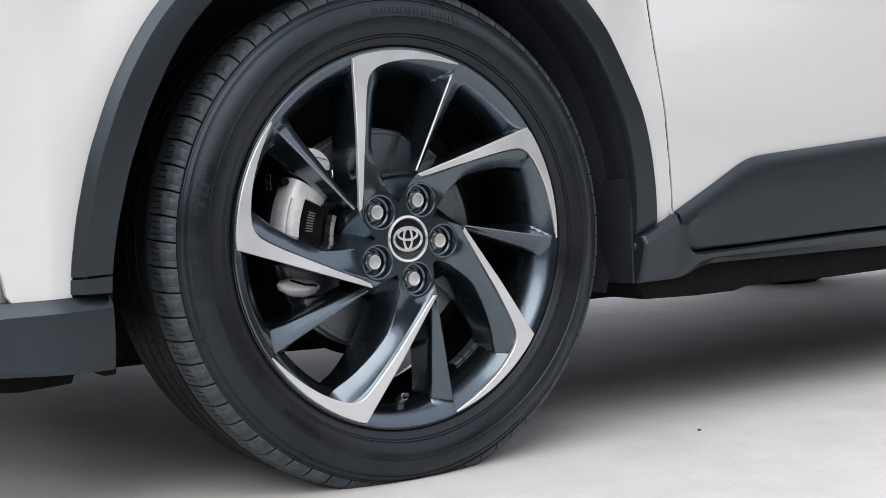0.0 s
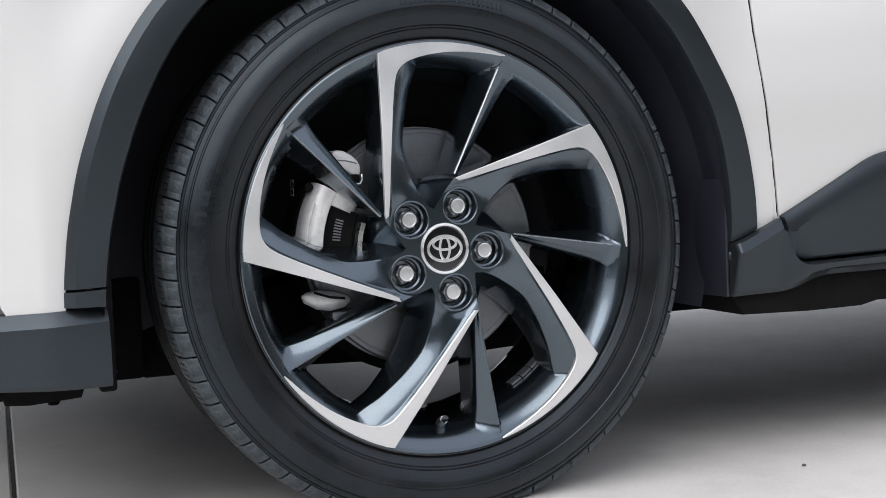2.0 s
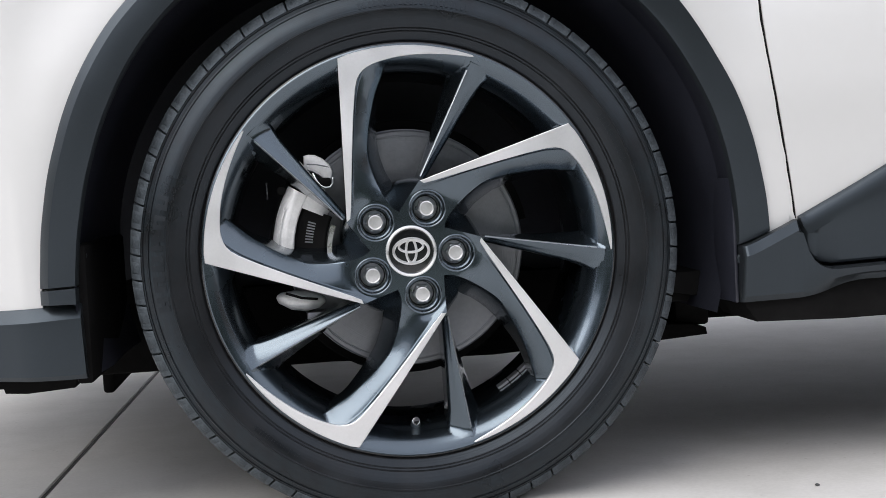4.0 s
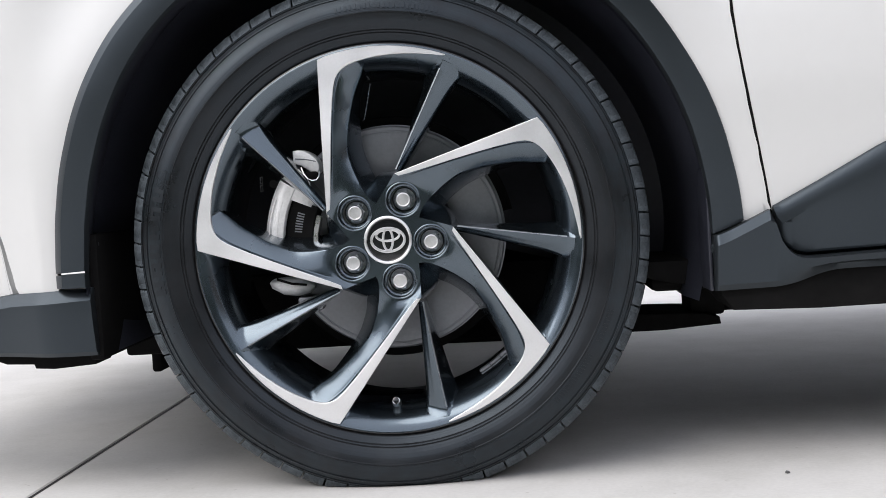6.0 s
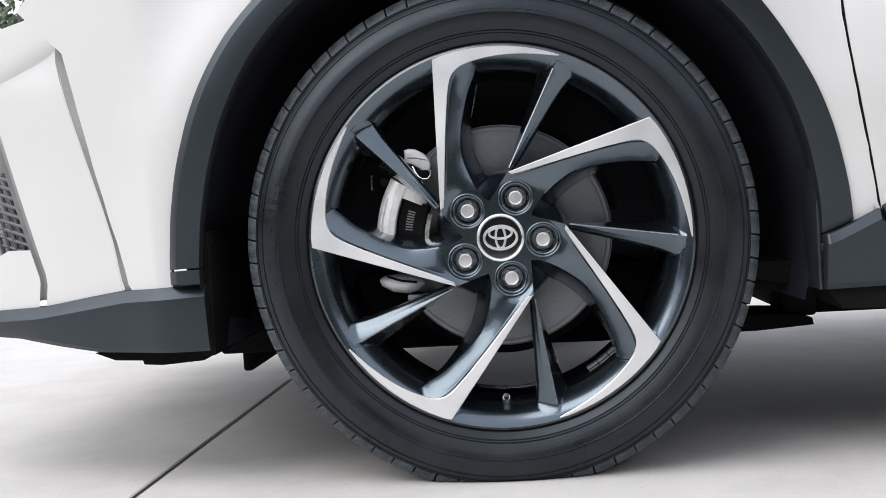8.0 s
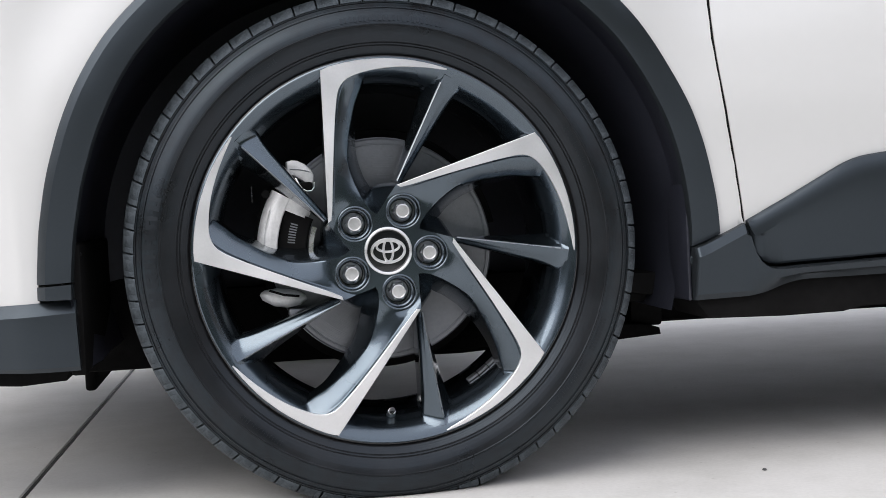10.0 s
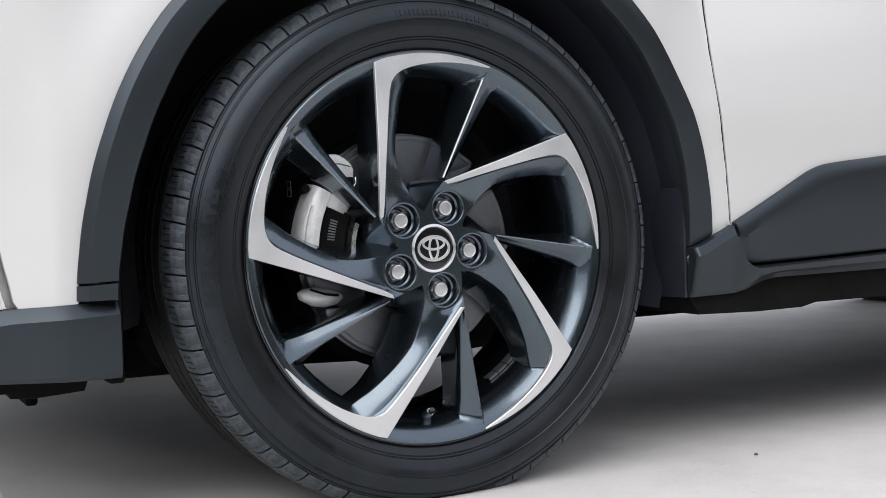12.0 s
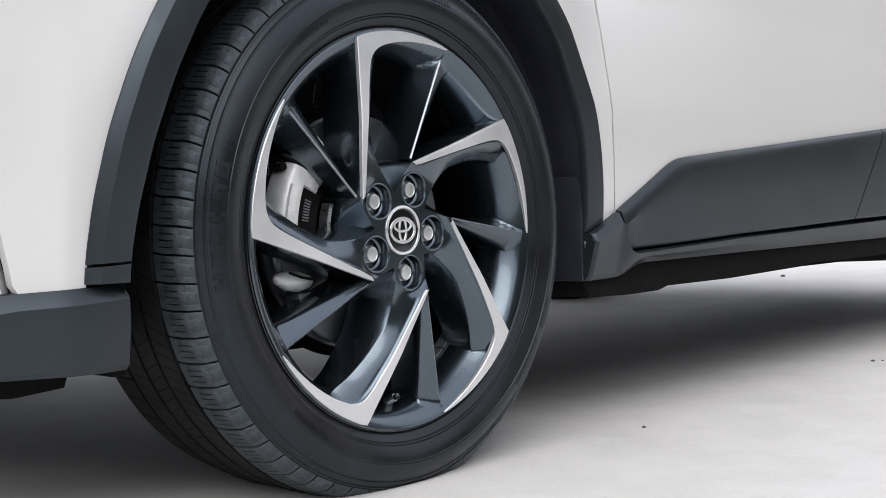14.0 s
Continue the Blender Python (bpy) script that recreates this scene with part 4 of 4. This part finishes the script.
caliper = part("brake_caliper", arc_bar([(0.1462, 0.070), (0.1462, 0.0335), (0.1475, 0.0312), (0.1520, 0.0296), (0.1600, 0.0300), (0.1680, 0.0345), (0.1722, 0.0410), (0.1738, 0.0520), (0.1740, 0.070)], 149, 184, 36), CAST, car, "silver cast brake caliper", m=WHEEL)
part("caliper_bridge", arc_bar([(0.112, 0.070), (0.113, 0.046), (0.120, 0.038), (0.135, 0.0335), (0.1468, 0.0325), (0.1468, 0.070)], 148.5, 155.5, 10), CAST, caliper, m=WHEEL)
part("caliper_body", arc_bar([(0.112, 0.066), (0.1765, 0.066), (0.1780, 0.072), (0.1780, 0.118), (0.112, 0.118)], 147, 186, 30), UNDER, caliper, "black caliper body behind the casting", m=WHEEL)
for r, w in ((0.1560, 0.0010), (0.1660, 0.0008)):
    part("casting_rib", arc_bar([(r - w, 0.034), (r - w * 0.6, 0.0292), (r + w * 0.6, 0.0292), (r + w, 0.034)], 158, 176, 14), CAST, caliper, m=WHEEL)
part("brake_pad", arc_bar([(0.106, 0.070), (0.106, 0.043), (0.109, 0.0405), (0.143, 0.0405), (0.1458, 0.043), (0.1458, 0.070)], 154, 184), UNDER, caliper, "dark brake pad", m=WHEEL)
part("pad_spring", arc_bar([(0.0985, 0.040), (0.0985, 0.025), (0.1045, 0.025), (0.1045, 0.040)], 159, 180, 16), CHROME, caliper, "bright steel pad spring", m=WHEEL)
for k in range(8):
    part("pad_rib", arc_bar([(0.1230, 0.0415), (0.1230, 0.0392), (0.1330, 0.0392), (0.1330, 0.0415)], 161 + 1.6 * k, 161.8 + 1.6 * k, 3), IRON, caliper, m=WHEEL)
for z in (0.074, 0.085):
    part("bracket_frame", tube([(-0.1765, 0.048, z), (-0.1765, 0.062, z + 0.001), (-0.1765, 0.062, z + 0.0095), (-0.1765, 0.048, z + 0.0085)], 0.0008, 6, True), IRON, caliper, m=WHEEL)
part("bleed_bolt", tube([(-0.158, 0.060, 0.082), (-0.158, 0.042, 0.084)], 0.0055, 10), UNDER, caliper, m=WHEEL)


def sleeve(points, radii, flat):
    """A cast lug: a fat round bar pressed a little flat."""
    bm = tube(points, radii, 16)
    for v in bm.verts:
        v.co.y = 0.05 + (v.co.y - 0.05) * flat
    return bm


part("guide_block", slab([(-0.128, 0.1265), (-0.121, 0.1282), (-0.113, 0.1272), (-0.104, 0.1225), (-0.0955, 0.1150), (-0.0915, 0.1065), (-0.0920, 0.0985), (-0.0950, 0.0950), (-0.1030, 0.0955), (-0.1100, 0.1010), (-0.1180, 0.1060), (-0.128, 0.1090)], 0.036, 0.080, 0.0040), CAST, caliper, "pale cast guide block", m=WHEEL)
part("guide_seam", tube([(-0.124, 0.0358, 0.1160), (-0.112, 0.0358, 0.1150), (-0.100, 0.0360, 0.1120), (-0.0965, 0.0372, 0.1105)], 0.0009, 6), IRON, caliper, m=WHEEL)
part("retaining_clip", box(-0.1105, -0.0945, 0.031, 0.046, 0.0865, 0.0975, 0.003), UNDER, caliper, "black spring clip", m=WHEEL)
part("clip_wire", tube([(-0.1165, 0.034, 0.1035), (-0.1130, 0.030, 0.0950), (-0.1080, 0.029, 0.0880), (-0.1020, 0.029, 0.0850), (-0.0960, 0.029, 0.0855), (-0.0925, 0.030, 0.0905), (-0.0920, 0.033, 0.0970)], 0.0010, 6), CHROME, caliper, m=WHEEL)
part("lower_sleeve", sleeve([(-0.172, 0.05, -0.052), (-0.168, 0.05, -0.054), (-0.152, 0.05, -0.0575), (-0.134, 0.05, -0.060), (-0.118, 0.05, -0.0605), (-0.110, 0.05, -0.060)], [0.002, 0.007, 0.0125, 0.0130, 0.009, 0.003], 1.0), CAST, caliper, "pale cast lower sleeve", m=WHEEL)
part("sleeve_groove", tube([(-0.160, 0.0345, -0.047), (-0.140, 0.0330, -0.054), (-0.120, 0.0385, -0.057)], 0.0018, 6), UNDER, caliper, m=WHEEL)
part("caliper_bracket", box(-0.135, -0.100, 0.046, 0.080, -0.094, -0.074, 0.004), IRON, caliper, m=WHEEL)
# A highlight on the strut's edge, built as a thin chrome bar.
part("strut_glint", tube([(-0.024, 0.120, 0.2187), (-0.0305, 0.121, 0.190), (-0.037, 0.120, 0.1625)], 0.0008, 6), CHROME, car, "thin bright bar standing for the strut's edge highlight", m=WHEEL)
part("line_bolt", lathe([(0.0045, 0.006), (0.0045, 0.0), (0.0035, -0.001), (0.0001, -0.0012)], 12), IRON, car, m=WHEEL @ pose(-0.026, 0.118, 0.164))
part("axle_knuckle", box(-0.10, 0.10, 0.13, 0.30, -0.11, 0.10, 0.03, 3), UNDER, car, m=WHEEL)

# other three wheels share the meshes
for x, y, turn in ((2.64, 0.0, 0), (0.0, 1.795, 180), (2.64, 1.795, 180)):
    mm = pose(x, y, ZC, 0, 0, turn)
    part("tyre", tyre.data, RUBBER, car, "", mm)
    r2 = part("rim", rim.data, GREY, car, "", mm)
    for a in CORNER:
        for me in (SPOKE, FACE, FIN):
            part(me.name, me, None, r2, "", mm @ turned(a))

# ---- tread: shoulder blocks and ribs ----
BLOCKS = 68


def shoulder_block():
    """One shoulder block with three fine sipes, rounded over the tyre's edge."""
    h = math.pi / BLOCKS
    span = h * 0.928
    ang = [(-span, 2), (-span * 0.95, 0)]
    for c in (-0.5, 0.0, 0.5):
        ang += [(c * span - 0.0022, 0), (c * span, 1), (c * span + 0.0022, 0)]
    ang += [(span * 0.95, 0), (span, 2)]
    prof = [(0.3328, -0.0040, 0), (0.3336, -0.0058, 0), (0.3352, -0.0052, 0), (0.3400, -0.0022, 2), (0.3446, 0.0022, 2), (0.3470, 0.0070, 0), (0.3480, 0.0120, 0), (0.3486, 0.0145, 1), (0.3499, 0.0260, 1), (0.3505, 0.0320, 1), (0.3507, 0.0345, 0), (0.3512, 0.0440, 0), (0.3440, 0.0470, 0)]
    rows = []

    def at(a, r, y):
        a += 0.9 * (y - 0.02) * abs(y - 0.02) * 12
        return (r * math.sin(a), y, r * math.cos(a))

    for a, kind in ang:
        rows.append([at(a, r - (0.0025 if s == 1 and kind == 1 else 0.0008 if s == 2 and kind == 1 and abs(a) > 0.001 else 0.0012 if kind == 2 else 0), y) for r, y, s in prof])
    ends = [[at(a, min(r, 0.339 + 0.06 * max(0, y)), y) for r, y, s in prof] for a in (-span * 1.01, span * 1.01)]
    return from_grid([ends[0]] + rows + [ends[1]])


BLOCK = mesh_of("tread_block", shoulder_block(), TREAD, 30)
for k in range(BLOCKS):
    a = 360 * k / BLOCKS
    low = ZC - 0.352 * math.cos(radians(a - 180)) < 0.03 and abs(((a - 180) + 180) % 360 - 180) < 90
    if low:
        tmp = bmesh.new()
        tmp.from_mesh(BLOCK)
        tmp.transform(Matrix.Rotation(radians(a), 4, "Y"))
        clamp_ground(tmp)
        part("tread_block", tmp, TREAD, tyre, m=WHEEL, smooth=30)
    else:
        part("tread_block", BLOCK, TREAD, tyre, "", WHEEL @ Matrix.Rotation(radians(a), 4, "Y"))


def raised_mark(r0, r1, a0, a1):
    """A raised bar on the sidewall, standing in for moulded lettering."""
    ys = [(r, lerp(r, sorted(TYRE[:31])) - 0.0008) for r in (r0, (r0 + r1) / 2, r1)]
    prof = [(r0, ys[0][1] + 0.002)] + ys + [(r1, ys[2][1] + 0.002)]
    bm = lathe(prof, 3, a0, a1)
    for k in (0, 3):
        bm.verts.ensure_lookup_table()
        bm.faces.new([bm.verts[k * 5 + j] for j in range(5)])
    return bm


# each unreadable letter becomes two upright bars, joined at one end where the letters are large
for a, n, wide, r0, r1, big in ((164.0, 6, 3.3, 0.3035, 0.3185, 1), (-47.0, 9, 1.2, 0.3045, 0.3115, 0), (-29.0, 5, 1.3, 0.3055, 0.3125, 0), (74.0, 11, 1.7, 0.3050, 0.3125, 0), (118.0, 7, 1.2, 0.2880, 0.2935, 0), (225.0, 8, 1.2, 0.2880, 0.2940, 0), (20.0, 6, 1.6, 0.2880, 0.2950, 0)):
    for k in range(n):
        b = a + k * wide * 1.4
        bars = [(r0, r1, b, b + wide * 0.34), (r0, r1, b + wide * 0.62, b + wide)]
        if big:
            mid = r0 + (r1 - r0) * (0.0, 0.7, 0.35)[k % 3]
            bars.append((mid, mid + 0.0040, b + wide * 0.30, b + wide * 0.66))
        for bar in bars:
            part("raised_mark", raised_mark(*bar), MOULDED, tyre, m=WHEEL, smooth=20)


def ribs():
    """The inner ribs, cut by slanting grooves."""
    verts, faces = [], []
    for y0, y1, n, slant in ((0.0505, 0.082, 136, 0.016), (0.0875, 0.116, 136, -0.016), (0.1215, 0.152, 136, 0.016), (0.157, 0.205, 68, 0.0)):
        h = math.pi / n
        for k in range(n):
            a = 2 * math.pi * k / n
            base = len(verts)
            for aa, y, r in [(s * h * 0.95 + (slant if y == y1 else -slant), y, r) for r in (0.342, 0.3515) for y in (y0, y1) for s in (-1, 1)]:
                rr = r if y < 0.2 else r - 0.006
                x, z = rr * math.sin(a + aa), rr * math.cos(a + aa)
                verts.append((x, y, max(z, 0.001 - ZC)))
            b = base
            faces += [(b, b + 1, b + 3, b + 2), (b + 4, b + 5, b + 7, b + 6), (b, b + 1, b + 5, b + 4), (b + 2, b + 3, b + 7, b + 6), (b, b + 2, b + 6, b + 4), (b + 1, b + 3, b + 7, b + 5)]
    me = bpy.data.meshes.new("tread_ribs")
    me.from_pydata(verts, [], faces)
    # Ribs take the rubber darkened for shade.
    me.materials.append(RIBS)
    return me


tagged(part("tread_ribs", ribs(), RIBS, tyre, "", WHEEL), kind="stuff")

# ---- specks on the ground ----
def pebble(x, y, r, seed):
    rnd = random.Random(seed)
    bm = bmesh.new()
    bmesh.ops.create_icosphere(bm, subdivisions=2, radius=r)
    for v in bm.verts:
        v.co *= rnd.uniform(0.8, 1.2)
        v.co.z = max(v.co.z * 0.55, -r * 0.3) + r * 0.3
    return part("pebble", bm, PEBBLE, None, "small dark pebble lying on the concrete", pose(x, y, 0.0005, 0, 0, seed * 40))


for k, (x, y, r) in enumerate(((0.503, -0.043, 0.0034), (3.96, 1.465, 0.010), (1.443, -0.016, 0.0042), (1.462, -0.030, 0.0026))):
    tagged(pebble(x, y, r, k + 1), category="pebble", group="pebbles on the concrete")

# ---- planting far behind the car's nose ----
def shrub(x, y, h, w, seed):
    rnd = random.Random(seed)
    thing = put(new("shrub"), None, pose(x, y, 0))
    tagged(thing, "leafy green shrub with grey stems on far ground", "shrub", "shrubs behind the car")
    stems = bmesh.new()
    tmp = [tube([(0, 0, 0), (rnd.uniform(-0.1, 0.1), rnd.uniform(-0.1, 0.1), h * 0.4), (rnd.uniform(-w, w) * 0.4, rnd.uniform(-w, w) * 0.4, h * 0.85)], [0.05, 0.035, 0.012], 6) for _ in range(5)]
    for b in tmp:
        me = bpy.data.meshes.new("t")
        b.to_mesh(me), b.free()
        stems.from_mesh(me)
        bpy.data.meshes.remove(me)
    part("stems", stems, BARK, thing, m=pose(x, y, 0))
    verts, faces = [], []
    for _ in range(8000):
        d = Vector((rnd.gauss(0, 1), rnd.gauss(0, 1), rnd.gauss(0, 1))).normalized() * rnd.uniform(0.45, 1) ** 0.5
        lump = 0.78 + 0.22 * noise.noise(d * 2.2 + Vector((seed, 0, 0)))
        p = Vector((d.x * w * lump, d.y * w * lump, h * 0.55 + d.z * h * 0.5 * lump))
        a = Vector((rnd.gauss(0, 1), rnd.gauss(0, 1), rnd.gauss(0, 1))).normalized() * rnd.uniform(0.02, 0.045)
        b = a.orthogonal().normalized() * rnd.uniform(0.014, 0.028)
        k = len(verts)
        verts += [p - a, p + b, p + a, p - b]
        faces.append((k, k + 1, k + 2, k + 3))
    me = bpy.data.meshes.new("crown")
    me.from_pydata(verts, [], faces)
    me.materials.append(LEAF)
    part("crown", me, LEAF, thing, "", pose(x, y, 0))


for k, (x, y, h, w) in enumerate(((-4.6, 9.5, 2.6, 1.3), (-6.6, 10.5, 3.2, 1.6), (-8.8, 9.8, 2.8, 1.5), (-2.6, 11.5, 3.4, 1.7), (-10.8, 11.0, 3.3, 1.6))):
    shrub(x, y, h, w, k + 3)

# ---- unseen hedges round the yard, added to block low light and darken reflections ----
def hedge(x0, x1, y, h, d, seed, m=Matrix()):
    rnd = random.Random(seed)
    verts, faces = [], []
    for _ in range(int(1800 * (x1 - x0))):
        x, z = rnd.uniform(x0, x1), rnd.uniform(0, h)
        side = rnd.random()
        depth = d * (0.5 if side < 0.7 else rnd.uniform(-0.5, 0.5)) + 0.12 * noise.noise(Vector((x, z, seed)))
        if side >= 0.7:
            z = h + rnd.uniform(-0.12, 0.12)
        p = Vector((x, y + depth, z))
        a = Vector((rnd.gauss(0, 1), rnd.gauss(0, 1), rnd.gauss(0, 1))).normalized() * rnd.uniform(0.06, 0.11)
        b = a.orthogonal().normalized() * rnd.uniform(0.04, 0.06)
        k = len(verts)
        verts += [p - a, p + b, p + a, p - b]
        faces.append((k, k + 1, k + 2, k + 3))
    me = bpy.data.meshes.new("hedge_leaves")
    me.from_pydata(verts, [], faces)
    me.materials.append(LEAF)
    thing = put(new("hedge"), None, m @ pose((x0 + x1) / 2, y, 0))
    tagged(thing, "unseen tall dark green hedge added to block low light", "hedge", kind="structure")
    core = box(x0, x1, y - d / 2, y + d / 2 - 0.05, 0, h - 0.05, 0.05)
    part("hedge_core", core, BARK, thing, m=m)
    tagged(part("hedge_leaves", me, LEAF, thing, m=m), kind="stuff")


hedge(-2.5, 18, -8.0, 3.3, 1.0, 5)
hedge(-7.4, -2.5, -8.1, 2.4, 1.0, 21)
hedge(1.0, 8.2, 10.0, 4.2, 1.0, 13, pose(0, 0, 0, 0, 0, -90))
hedge(-7.0, 7.5, -7.5, 2.0, 1.0, 9, pose(0, 0, 0, 0, 0, -90))

# ---- an unseen lawn between concrete and hedge, added to darken reflections ----
LAWN = material("mown_grass", (0.022, 0.042, 0.016), 0.8, vary=0.5, scale=1.2, fine=70, bump=0.8, bump_scale=120, tint=(0.045, 0.066, 0.028), spec=0.2)
rows = []
for k in range(29):
    x = -14 + 30 * k / 28
    edge = -2.35 + 0.02 * noise.noise(Vector((x * 3, 0, 0)))
    rows.append([(x, edge, 0.0005), (x, edge - 0.015, 0.018), (x, edge - 0.06, 0.028), (x, -4.5, 0.030), (x, -9.2, 0.034)])
lawn = part("lawn", from_grid(rows), LAWN, None, "unseen green lawn added to darken the wheel's reflections")
tagged(lawn, category="lawn", kind="structure")
